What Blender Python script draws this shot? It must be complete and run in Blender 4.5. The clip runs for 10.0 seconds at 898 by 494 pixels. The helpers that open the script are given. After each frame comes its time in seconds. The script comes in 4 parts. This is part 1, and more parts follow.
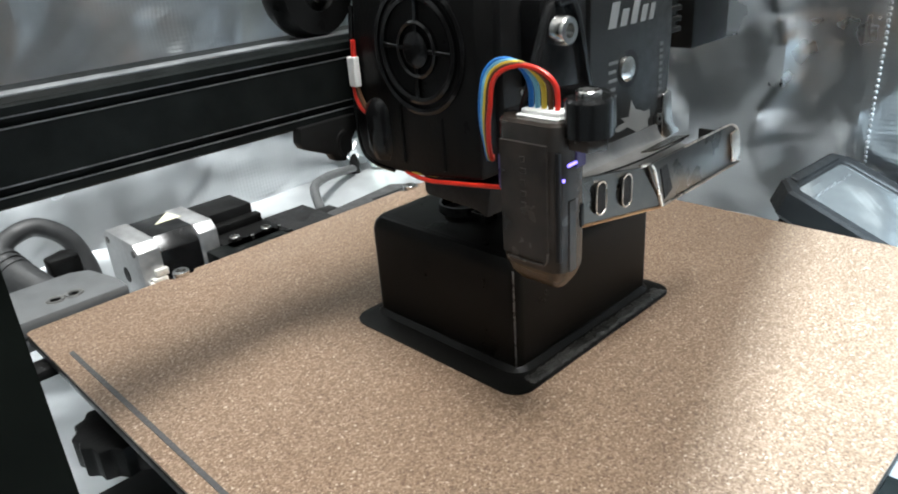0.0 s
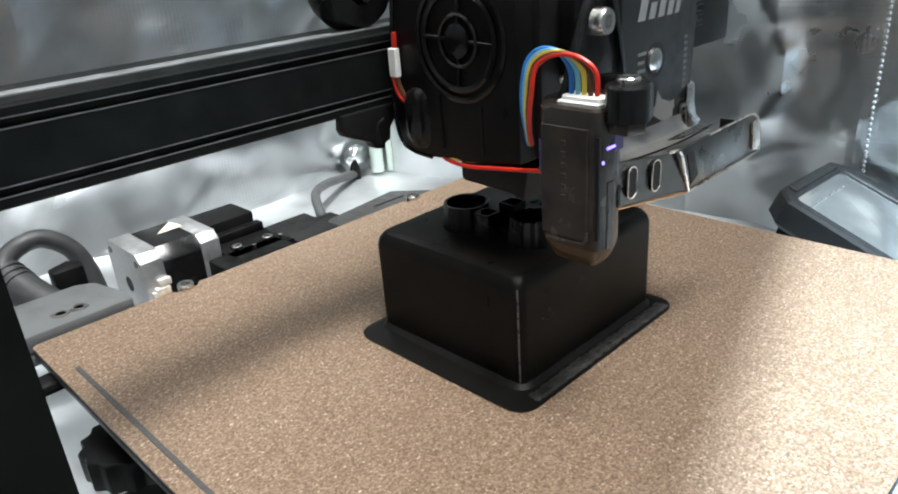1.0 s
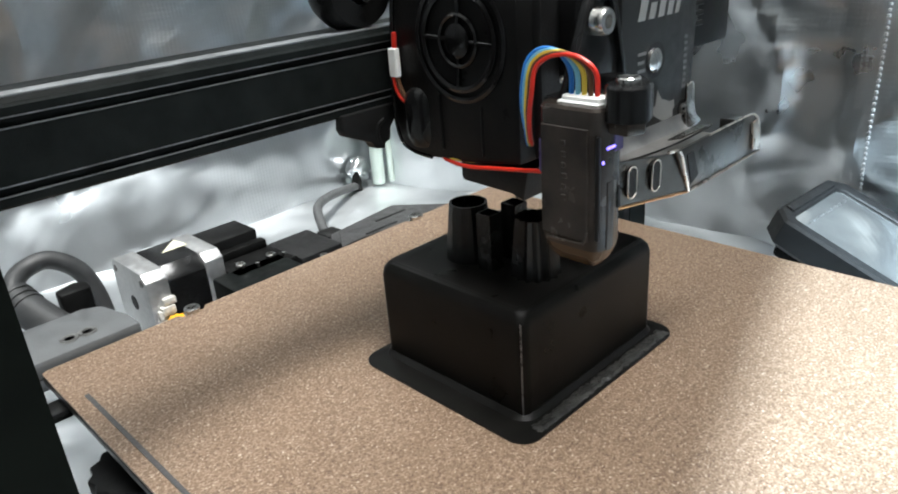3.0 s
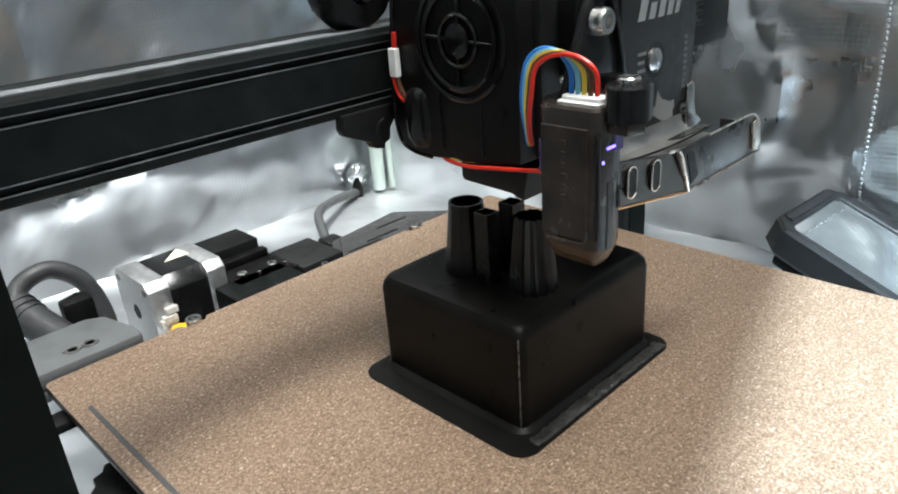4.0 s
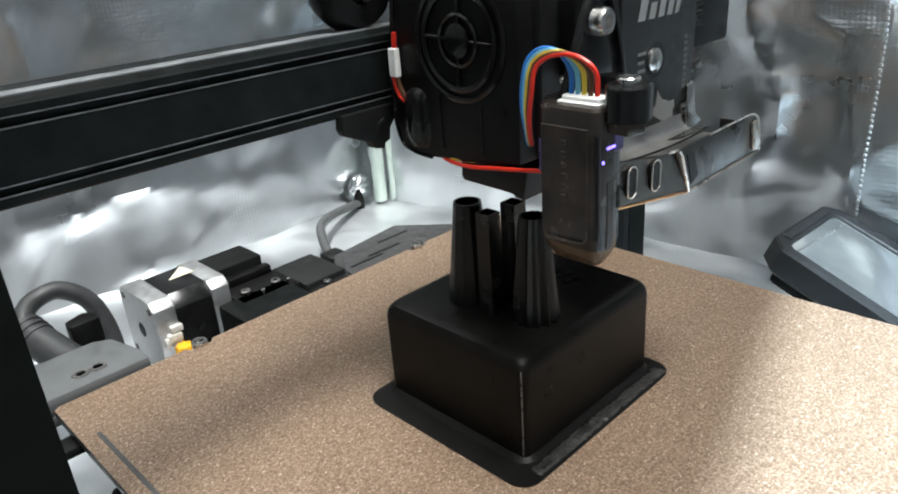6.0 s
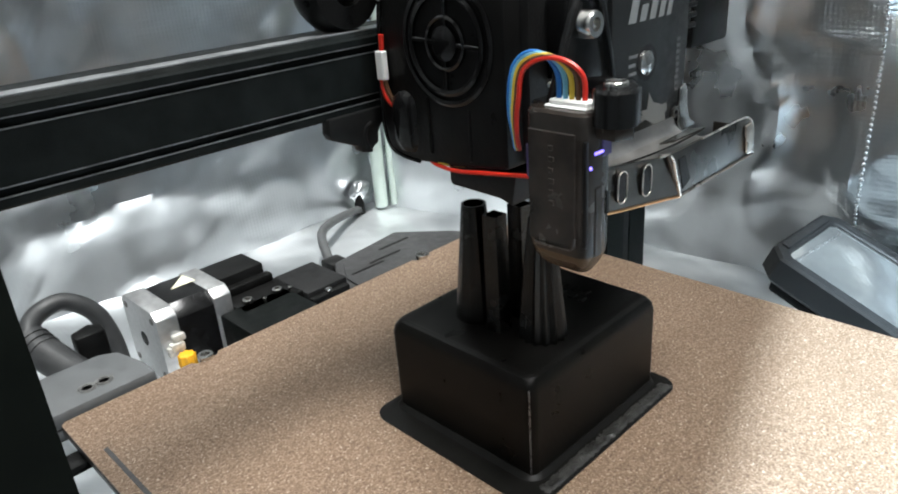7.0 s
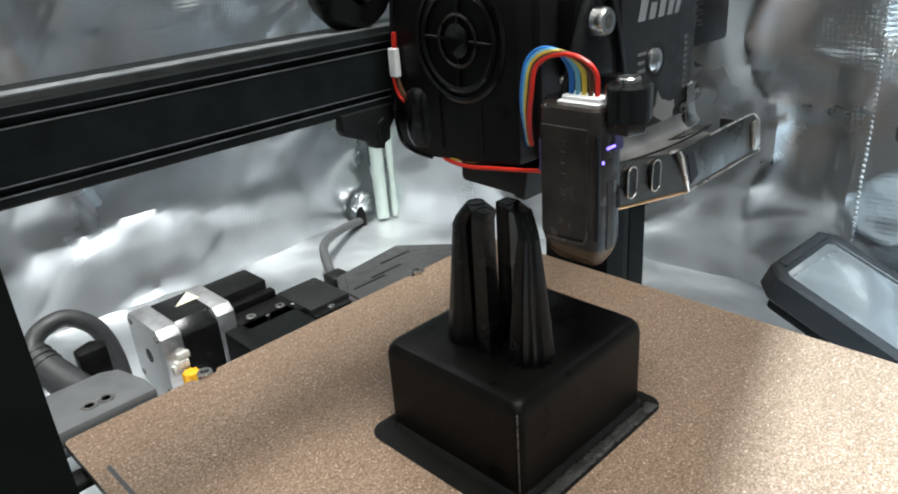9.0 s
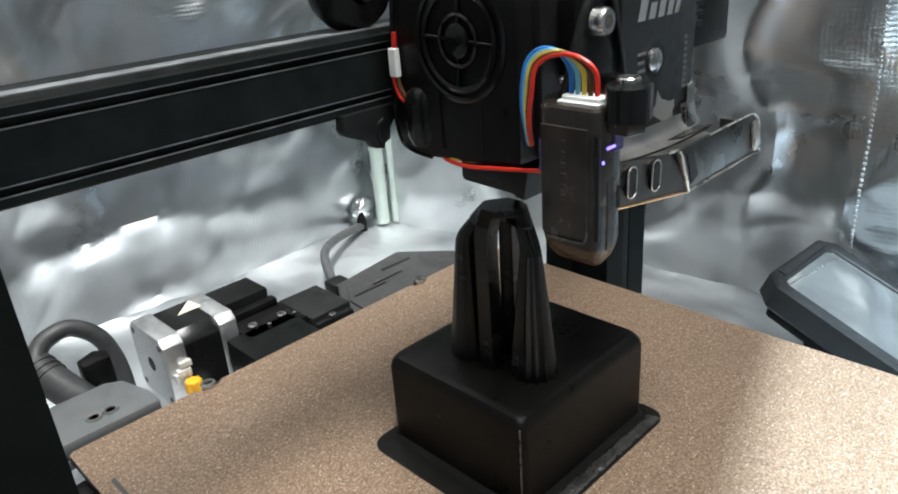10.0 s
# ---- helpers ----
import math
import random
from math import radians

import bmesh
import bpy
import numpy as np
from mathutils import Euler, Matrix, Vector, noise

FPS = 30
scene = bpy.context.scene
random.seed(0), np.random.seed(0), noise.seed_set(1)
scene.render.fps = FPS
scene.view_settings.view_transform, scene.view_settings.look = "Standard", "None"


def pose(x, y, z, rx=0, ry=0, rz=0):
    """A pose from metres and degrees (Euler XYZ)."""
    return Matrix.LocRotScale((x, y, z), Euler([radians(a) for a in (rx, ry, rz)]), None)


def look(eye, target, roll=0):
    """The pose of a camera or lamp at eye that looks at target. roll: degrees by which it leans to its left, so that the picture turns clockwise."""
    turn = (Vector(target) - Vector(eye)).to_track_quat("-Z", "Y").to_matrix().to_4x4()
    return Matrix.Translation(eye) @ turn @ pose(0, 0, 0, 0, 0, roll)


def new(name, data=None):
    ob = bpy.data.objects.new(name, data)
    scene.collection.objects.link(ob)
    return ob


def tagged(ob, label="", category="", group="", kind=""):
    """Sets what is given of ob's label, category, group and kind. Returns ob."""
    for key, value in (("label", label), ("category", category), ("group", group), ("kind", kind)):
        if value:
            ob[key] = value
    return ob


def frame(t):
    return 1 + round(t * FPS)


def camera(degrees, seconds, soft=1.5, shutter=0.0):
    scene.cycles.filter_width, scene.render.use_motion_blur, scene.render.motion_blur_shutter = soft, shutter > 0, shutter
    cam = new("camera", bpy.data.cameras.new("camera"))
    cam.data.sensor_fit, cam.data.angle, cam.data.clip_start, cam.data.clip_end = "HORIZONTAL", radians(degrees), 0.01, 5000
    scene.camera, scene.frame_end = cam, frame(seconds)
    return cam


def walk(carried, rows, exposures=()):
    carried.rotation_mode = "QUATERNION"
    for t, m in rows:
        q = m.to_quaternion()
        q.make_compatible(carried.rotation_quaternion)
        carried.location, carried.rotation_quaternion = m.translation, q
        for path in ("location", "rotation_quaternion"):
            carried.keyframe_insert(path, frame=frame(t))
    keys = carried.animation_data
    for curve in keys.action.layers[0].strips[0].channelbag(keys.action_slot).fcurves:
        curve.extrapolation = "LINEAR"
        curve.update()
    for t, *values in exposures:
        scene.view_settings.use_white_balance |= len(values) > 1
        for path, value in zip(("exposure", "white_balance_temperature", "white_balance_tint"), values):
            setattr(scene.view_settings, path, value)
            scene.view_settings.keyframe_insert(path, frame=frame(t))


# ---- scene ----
RISE = 0.00520            # climb of the gantry, metres a second
EYE = Vector((-0.0454, -0.0271, 0.1173))
AHEAD = Vector((0.6294, 0.6650, -0.4020))
STEPS = [i * 0.5 for i in range(21)]

cam = camera(63.3, 10.0, soft=1.9)
walk(cam, [(t, look(EYE + Vector((0, 0, RISE * t)), EYE + Vector((0, 0, RISE * t)) + AHEAD, -4.32)) for t in STEPS],
     exposures=[(0, 0.54), (10, 0.31)])

# ---- world and light ----
world = bpy.data.worlds.new("world")
scene.world = world
world.use_nodes = True
world.node_tree.nodes["Background"].inputs[0].default_value = (0.84, 0.87, 0.85, 1)
world.node_tree.nodes["Background"].inputs[1].default_value = 1.0


def area_lamp(name, place, target, sx, sy, watts, colour, spread=180):
    data = bpy.data.lights.new(name, "AREA")
    data.shape, data.size, data.size_y, data.energy, data.color = "RECTANGLE", sx, sy, watts, colour
    data.spread = radians(spread)
    ob = new(name, data)
    ob.matrix_world = look(place, target)
    return ob


# three unseen lamps added above the tent, shining down past the added roof strip
area_lamp("added_lamp_near", (0.20, -0.70, 1.60), (0.20, -0.06, 0.0), 0.03, 0.03, 2.0, (0.68, 0.86, 1.0), 19)
area_lamp("added_lamp_middle", (0.03, -0.29, 1.60), (0.02, 0.15, 0.0), 0.70, 0.70, 2.55, (0.97, 0.98, 0.97), 30)
area_lamp("added_lamp_rear", (0.30, 0.39, 1.60), (0.29, 0.41, 0.0), 0.16, 0.16, 0.62, (0.98, 1.0, 0.985), 13)


# ---- materials ----
def material(name, colour, rough=0.5, metal=0.0, vary=0.25, scale=60.0, bump=0.0, bump_scale=400.0, **more):
    m = bpy.data.materials.new(name)
    m.use_nodes = True
    n, l = m.node_tree.nodes, m.node_tree.links
    b = n["Principled BSDF"]
    co = n.new("ShaderNodeTexCoord")
    tex = n.new("ShaderNodeTexNoise")
    tex.inputs["Scale"].default_value, tex.inputs["Detail"].default_value = scale, 6
    l.new(co.outputs["Object"], tex.inputs["Vector"])
    ramp = n.new("ShaderNodeMapRange")
    ramp.inputs["From Min"].default_value, ramp.inputs["From Max"].default_value = 0.3, 0.7
    ramp.inputs["To Min"].default_value, ramp.inputs["To Max"].default_value = 1 - vary, 1 + vary
    l.new(tex.outputs["Fac"], ramp.inputs["Value"])
    mul = n.new("ShaderNodeVectorMath")
    mul.operation = "SCALE"
    mul.inputs[0].default_value = colour
    l.new(ramp.outputs["Result"], mul.inputs["Scale"])
    l.new(mul.outputs["Vector"], b.inputs["Base Color"])
    r = n.new("ShaderNodeMapRange")
    r.inputs["From Min"].default_value, r.inputs["From Max"].default_value = 0.3, 0.7
    r.inputs["To Min"].default_value, r.inputs["To Max"].default_value = max(0.02, rough * 0.8), min(1, rough * 1.2)
    l.new(tex.outputs["Fac"], r.inputs["Value"])
    l.new(r.outputs["Result"], b.inputs["Roughness"])
    b.inputs["Metallic"].default_value = metal
    for key, value in more.items():
        b.inputs[key.replace("_", " ")].default_value = value
    if bump:
        fine = n.new("ShaderNodeTexNoise")
        fine.inputs["Scale"].default_value, fine.inputs["Detail"].default_value = bump_scale, 4
        l.new(co.outputs["Object"], fine.inputs["Vector"])
        bp = n.new("ShaderNodeBump")
        bp.inputs["Strength"].default_value, bp.inputs["Distance"].default_value = bump, 0.0005
        l.new(fine.outputs["Fac"], bp.inputs["Height"])
        l.new(bp.outputs["Normal"], b.inputs["Normal"])
    return m


def foil_material(name, rough, weave, low, high, fold):
    """Aluminised cloth: soft mirror with wrinkles and a fine woven grid."""
    m = bpy.data.materials.new(name)
    m.use_nodes = True
    n, l = m.node_tree.nodes, m.node_tree.links
    b = n["Principled BSDF"]
    b.inputs["Metallic"].default_value = 1.0
    co = n.new("ShaderNodeTexCoord")
    patch = n.new("ShaderNodeTexNoise")
    patch.inputs["Scale"].default_value, patch.inputs["Detail"].default_value = 14, 5
    l.new(co.outputs["Object"], patch.inputs["Vector"])
    tone = n.new("ShaderNodeValToRGB")
    tone.color_ramp.elements[0].position, tone.color_ramp.elements[0].color = 0.3, (low, low * 1.05, low * 1.08, 1)
    tone.color_ramp.elements[1].position, tone.color_ramp.elements[1].color = 0.7, (high, high * 1.03, high * 1.05, 1)
    l.new(patch.outputs["Fac"], tone.inputs["Fac"])
    l.new(tone.outputs["Color"], b.inputs["Base Color"])
    rr = n.new("ShaderNodeMapRange")
    rr.inputs["To Min"].default_value, rr.inputs["To Max"].default_value = rough * 0.7, rough * 1.4
    l.new(patch.outputs["Fac"], rr.inputs["Value"])
    l.new(rr.outputs["Result"], b.inputs["Roughness"])
    grid = []
    for axis in ("X", "Y", "Z"):
        w = n.new("ShaderNodeTexWave")
        w.bands_direction = axis
        w.inputs["Scale"].default_value, w.inputs["Distortion"].default_value = 115, 0.6
        l.new(co.outputs["Object"], w.inputs["Vector"])
        grid.append(w)
    add = n.new("ShaderNodeMath")
    l.new(grid[0].outputs["Fac"], add.inputs[0])
    l.new(grid[1].outputs["Fac"], add.inputs[1])
    add2 = n.new("ShaderNodeMath")
    l.new(add.outputs["Value"], add2.inputs[0])
    l.new(grid[2].outputs["Fac"], add2.inputs[1])
    where = n.new("ShaderNodeTexNoise")
    where.inputs["Scale"].default_value, where.inputs["Detail"].default_value = 4.5, 2
    l.new(co.outputs["Object"], where.inputs["Vector"])
    worn = n.new("ShaderNodeMapRange")
    worn.inputs["From Min"].default_value, worn.inputs["From Max"].default_value = 0.46, 0.62
    l.new(where.outputs["Fac"], worn.inputs["Value"])
    high = n.new("ShaderNodeMath")
    high.operation = "MULTIPLY"
    l.new(add2.outputs["Value"], high.inputs[0])
    l.new(worn.outputs["Result"], high.inputs[1])
    b1 = n.new("ShaderNodeBump")
    b1.inputs["Strength"].default_value, b1.inputs["Distance"].default_value = weave, 0.0004
    l.new(high.outputs["Value"], b1.inputs["Height"])
    crease = n.new("ShaderNodeTexNoise")
    crease.inputs["Scale"].default_value, crease.inputs["Detail"].default_value = 9, 3.0
    crease.inputs["Distortion"].default_value = 0.6
    lean = n.new("ShaderNodeMapping")
    lean.vector_type = "TEXTURE"
    lean.inputs["Rotation"].default_value = (0.45, 0.75, 0.3)
    lean.inputs["Scale"].default_value = (0.6, 0.9, 1.9)
    l.new(co.outputs["Object"], lean.inputs["Vector"])
    l.new(lean.outputs["Vector"], crease.inputs["Vector"])
    b2 = n.new("ShaderNodeBump")
    b2.inputs["Strength"].default_value, b2.inputs["Distance"].default_value = 0.55, 0.010
    l.new(crease.outputs["Fac"], b2.inputs["Height"])
    small = n.new("ShaderNodeTexNoise")
    small.noise_type = "RIDGED_MULTIFRACTAL"
    small.inputs["Scale"].default_value, small.inputs["Detail"].default_value = 11, 2.5
    small.inputs["Distortion"].default_value = 1.5
    l.new(co.outputs["Object"], small.inputs["Vector"])
    b3 = n.new("ShaderNodeBump")
    b3.inputs["Strength"].default_value, b3.inputs["Distance"].default_value = fold, 0.0025
    l.new(small.outputs["Fac"], b3.inputs["Height"])
    l.new(b1.outputs["Normal"], b3.inputs["Normal"])
    l.new(b3.outputs["Normal"], b2.inputs["Normal"])
    l.new(b2.outputs["Normal"], b.inputs["Normal"])
    return m


def sheet_material():
    """Textured golden build sheet: grains of many tones with a glitter."""
    m = bpy.data.materials.new("pei_sheet")
    m.use_nodes = True
    n, l = m.node_tree.nodes, m.node_tree.links
    b = n["Principled BSDF"]
    co = n.new("ShaderNodeTexCoord")
    grain = n.new("ShaderNodeTexVoronoi")
    grain.inputs["Scale"].default_value = 1900
    l.new(co.outputs["Object"], grain.inputs["Vector"])
    noise_b = n.new("ShaderNodeTexNoise")
    noise_b.inputs["Scale"].default_value, noise_b.inputs["Detail"].default_value = 1000, 4
    l.new(co.outputs["Object"], noise_b.inputs["Vector"])
    big = n.new("ShaderNodeTexNoise")
    big.inputs["Scale"].default_value, big.inputs["Detail"].default_value = 22, 4
    l.new(co.outputs["Object"], big.inputs["Vector"])
    sep = n.new("ShaderNodeSeparateColor")
    l.new(grain.outputs["Color"], sep.inputs["Color"])
    mix = n.new("ShaderNodeMath")
    mix.operation = "MULTIPLY_ADD"
    mix.inputs[1].default_value, mix.inputs[2].default_value = 0.56, 0.0
    l.new(sep.outputs[0], mix.inputs[0])
    mix2 = n.new("ShaderNodeMath")
    mix2.operation = "MULTIPLY_ADD"
    mix2.inputs[1].default_value = 0.7
    l.new(noise_b.outputs["Fac"], mix2.inputs[0])
    l.new(mix.outputs[0], mix2.inputs[2])
    ramp = n.new("ShaderNodeValToRGB")
    e = ramp.color_ramp.elements
    e[0].position, e[0].color = 0.22, (0.110, 0.066, 0.040, 1)
    e[1].position, e[1].color = 0.92, (0.34, 0.245, 0.175, 1)
    tip = e.new(1.0)
    tip.color = (0.60, 0.50, 0.41, 1)
    mid = e.new(0.55)
    mid.color = (0.195, 0.127, 0.082, 1)
    l.new(mix2.outputs[0], ramp.inputs["Fac"])
    tone = n.new("ShaderNodeMapRange")
    tone.inputs["To Min"].default_value, tone.inputs["To Max"].default_value = 0.85, 1.15
    l.new(big.outputs["Fac"], tone.inputs["Value"])
    sc = n.new("ShaderNodeVectorMath")
    sc.operation = "SCALE"
    l.new(ramp.outputs["Color"], sc.inputs[0])
    l.new(tone.outputs["Result"], sc.inputs["Scale"])
    l.new(sc.outputs["Vector"], b.inputs["Base Color"])
    b.inputs["Roughness"].default_value = 0.42
    b.inputs["Metallic"].default_value = 0.25
    bp = n.new("ShaderNodeBump")
    bp.inputs["Strength"].default_value, bp.inputs["Distance"].default_value = 0.42, 0.0004
    l.new(mix2.outputs[0], bp.inputs["Height"])
    l.new(bp.outputs["Normal"], b.inputs["Normal"])
    return m


def filament_material(name, rough, gloss):
    """Black printed plastic with fine layer lines across its height."""
    m = material(name, (0.0058, 0.0055, 0.0050), rough, 0, 0.3, 90, 0, Specular_IOR_Level=gloss)
    n, l = m.node_tree.nodes, m.node_tree.links
    co = n.new("ShaderNodeTexCoord")
    w = n.new("ShaderNodeTexWave")
    w.bands_direction = "Z"
    w.inputs["Scale"].default_value, w.inputs["Distortion"].default_value = 900, 0.4
    l.new(co.outputs["Object"], w.inputs["Vector"])
    bp = n.new("ShaderNodeBump")
    bp.inputs["Strength"].default_value, bp.inputs["Distance"].default_value = 0.25, 0.0001
    l.new(w.outputs["Fac"], bp.inputs["Height"])
    l.new(bp.outputs["Normal"], n["Principled BSDF"].inputs["Normal"])
    return m


def glow_material(name, colour, strength):
    m = bpy.data.materials.new(name)
    m.use_nodes = True
    b = m.node_tree.nodes["Principled BSDF"]
    b.inputs["Base Color"].default_value = (*colour, 1)
    b.inputs["Emission Color"].default_value = (*colour, 1)
    b.inputs["Emission Strength"].default_value = strength
    return m


FOIL = foil_material("foil_cloth", 0.29, 0.28, 0.44, 0.68, 0.34)
FOIL_WOVEN = foil_material("woven_foil_cloth", 0.28, 0.19, 0.60, 0.80, 0.42)
FOIL_FLOOR = foil_material("foil_floor", 0.36, 0.22, 0.54, 0.82, 0.3)
SHEET = sheet_material()
PRINT = filament_material("black_filament", 0.33, 0.13)
TOWER = filament_material("glossy_black_filament", 0.24, 0.42)
SCREEN_FRAME = material("dark_grey_screen_frame", (0.015, 0.0157, 0.0163), 0.5, 0, 0.15, 200, 0.1, 1500, Specular_IOR_Level=0.3)
SHADE_BLACK = material("dead_black_stand_in", (0.0045, 0.0055, 0.0045), 0.9, 0, 0.3, 90, Specular_IOR_Level=0.03)
ROUGH_PRINT = material("rough_first_layer", (0.022, 0.0215, 0.020), 0.34, 0, 0.8, 260, 1.0, 420, Specular_IOR_Level=0.35)
LINE = material("dark_grey_filament_line", (0.055, 0.055, 0.056), 0.4, 0, 0.2, 350, 0.5, 900)
# paler filament colour that holds the highlight of the corner seam
SEAM = material("seam_highlight_filament", (0.10, 0.10, 0.10), 0.3, 0.2, 0.5, 700)
BLACK = material("black_plastic", (0.0075, 0.0075, 0.0074), 0.34, 0, 0.3, 120, 0.15, 900, Specular_IOR_Level=0.10)
GLOSS = material("gloss_black_plastic", (0.0075, 0.0075, 0.0078), 0.18, 0, 0.3, 80, 0.06, 500, Specular_IOR_Level=0.3)
MATT = material("matt_black_plastic", (0.009, 0.009, 0.0092), 0.55, 0, 0.3, 200, 0.3, 1500, Specular_IOR_Level=0.22)
ANODISED = material("black_anodised_aluminium", (0.0075, 0.0088, 0.0085), 0.36, 0.0, 0.25, 150, 0.1, 1800, Specular_IOR_Level=0.06)
EDGE = material("pale_rail_edge", (0.15, 0.15, 0.153), 0.42, 0.6, 0.4, 200)
# pale grey that paints the light reflected along the rail top
RAIL_SHEEN = material("rail_top_sheen", (0.38, 0.39, 0.40), 0.42, 0.9, 0.2, 150)
ALU = material("cast_aluminium", (0.60, 0.60, 0.60), 0.48, 1.0, 0.12, 300, 0.1, 1800)
STEEL = material("brushed_steel", (0.55, 0.54, 0.52), 0.24, 1.0, 0.15, 200, 0.05, 1500)
DARKSTEEL = material("dark_nickel_steel", (0.125, 0.118, 0.110), 0.3, 1.0, 0.15, 120, 0.05, 1200)
COPPER = material("coppery_cut_edge", (0.62, 0.40, 0.24), 0.35, 1.0, 0.15, 300)
SCREWGREY = material("dull_grey_screw", (0.16, 0.16, 0.155), 0.4, 0.5, 0.2, 300)
CASE_GREY = material("charcoal_moulded_case", (0.022, 0.022, 0.0225), 0.5, 0, 0.2, 150, 0.25, 1200, Specular_IOR_Level=0.35)
BRONZE = material("bronzed_cut_steel", (0.62, 0.56, 0.50), 0.3, 1.0, 0.2, 250)
SATIN = material("satin_steel", (0.40, 0.385, 0.37), 0.38, 1.0, 0.15, 200, 0.05, 900)
GREY = material("grey_moulded_plastic", (0.105, 0.11, 0.113), 0.55, 0, 0.12, 150, 0.25, 1500)
PLATE = material("dark_grey_plate", (0.0125, 0.0128, 0.0125), 0.42, 0.0, 0.2, 250, 0.2, 2500, Specular_IOR_Level=0.25)
PRINTED = material("pale_grey_marking", (0.15, 0.15, 0.145), 0.5, 0, 0.1, 200)
FAINT = material("faint_grey_marking", (0.10, 0.10, 0.10), 0.5, 0, 0.1, 200)
WORN_WHITE = material("off_white_nylon", (0.55, 0.53, 0.49), 0.45, 0, 0.3, 500)
WHITE = material("white_nylon", (0.82, 0.82, 0.80), 0.4, 0, 0.04, 100)
RED = material("red_wire", (0.62, 0.025, 0.012), 0.36, 0, 0.1, 200)
BLUE = material("blue_wire", (0.02, 0.16, 0.48), 0.36, 0, 0.1, 200)
LIGHTBLUE = material("pale_blue_wire", (0.16, 0.42, 0.60), 0.36, 0, 0.1, 200)
YELLOW = material("yellow_wire", (0.66, 0.47, 0.05), 0.36, 0, 0.1, 200)
BROWN = material("brown_wire", (0.10, 0.045, 0.02), 0.4, 0, 0.1, 200)
BELT = material("blue_grey_rubber", (0.055, 0.065, 0.08), 0.6, 0, 0.2, 400)
BELTY = material("orange_yellow_plastic", (0.85, 0.42, 0.02), 0.4, 0, 0.1, 200)
STICKER = material("cream_sticker", (0.72, 0.70, 0.52), 0.5, 0, 0.1, 200)
CABLE = material("dark_grey_cable", (0.030, 0.031, 0.032), 0.45, 0, 0.2, 200, 0.2, 900)
SMOKE = material("smoked_translucent_plastic", (0.036, 0.028, 0.023), 0.24, 0, 0.5, 110, 0.08, 500,
                 Specular_IOR_Level=0.3, Transmission_Weight=0.12, IOR=1.45)
SMOKE_PALE = material("pale_smoked_plastic", (0.046, 0.039, 0.034), 0.26, 0, 0.35, 90, 0.08, 500, Specular_IOR_Level=0.3, Transmission_Weight=0.12, IOR=1.45)
AMBER = material("amber_lower_shell", (0.070, 0.042, 0.023), 0.24, 0, 0.2, 90, 0.05, 500, Specular_IOR_Level=0.3, Transmission_Weight=0.15, IOR=1.45)
PURPLE = glow_material("violet_led", (0.22, 0.16, 1.0), 2.5)
VIOLET = material("violet_lit_plastic", (0.050, 0.033, 0.12), 0.3, 0, 0.2, 200)
GLASS = material("mirror_dark_screen_glass", (0.52, 0.54, 0.54), 0.05, 0.85, 0.1, 60)
GREEN_TAPE = material("pale_green_pole", (0.42, 0.49, 0.45), 0.45, 0.0, 0.04, 100)

MM = 0.001


# ---- mesh helpers, in millimetres ----
def box_bm(x0, x1, y0, y1, z0, z1, bevel=0.0, segments=2):
    bm = bmesh.new()
    bmesh.ops.create_cube(bm, size=1)
    for v in bm.verts:
        v.co = Vector(((x0 + x1) / 2 + v.co.x * (x1 - x0), (y0 + y1) / 2 + v.co.y * (y1 - y0), (z0 + z1) / 2 + v.co.z * (z1 - z0)))
    if bevel:
        bmesh.ops.bevel(bm, geom=bm.edges[:], offset=bevel, segments=segments, profile=0.5, affect="EDGES")
    return bm


def prism_bm(points, lo, hi, axis="z", bevel=0.0):
    """A prism over a 2D outline; the outline lies across the axis (z: xy, y: xz, x: yz)."""
    bm = bmesh.new()
    put = {"z": lambda a, b, h: (a, b, h), "y": lambda a, b, h: (a, h, b), "x": lambda a, b, h: (h, a, b)}[axis]
    low = [bm.verts.new(put(a, b, lo)) for a, b in points]
    top = [bm.verts.new(put(a, b, hi)) for a, b in points]
    bm.faces.new(low)
    bm.faces.new(top)
    for i in range(len(points)):
        j = (i + 1) % len(points)
        bm.faces.new((low[i], low[j], top[j], top[i]))
    bmesh.ops.recalc_face_normals(bm, faces=bm.faces[:])
    if bevel:
        bmesh.ops.bevel(bm, geom=bm.edges[:], offset=bevel, segments=2, profile=0.5, affect="EDGES")
    return bm


def lathe_bm(profile, centre, axis="z", count=32):
    """Turns (radius, height) pairs round an axis through centre; closed when the first and last meet."""
    bm = bmesh.new()
    c = Vector(centre)
    rings = []
    for r, h in profile:
        ring = []
        for i in range(count):
            a = 2 * math.pi * i / count
            p, q = r * math.cos(a), r * math.sin(a)
            ring.append(bm.verts.new(c + Vector({"z": (p, q, h), "y": (p, h, q), "x": (h, p, q)}[axis])))
        rings.append(ring)
    for a, b in zip(rings, rings[1:]):
        for i in range(count):
            j = (i + 1) % count
            bm.faces.new((a[i], a[j], b[j], b[i]))
    if profile[0] != profile[-1]:
        for ring in (rings[0], rings[-1]):
            bm.faces.new(ring)
    else:
        bmesh.ops.remove_doubles(bm, verts=bm.verts[:], dist=1e-6)
    bmesh.ops.recalc_face_normals(bm, faces=bm.faces[:])
    return bm


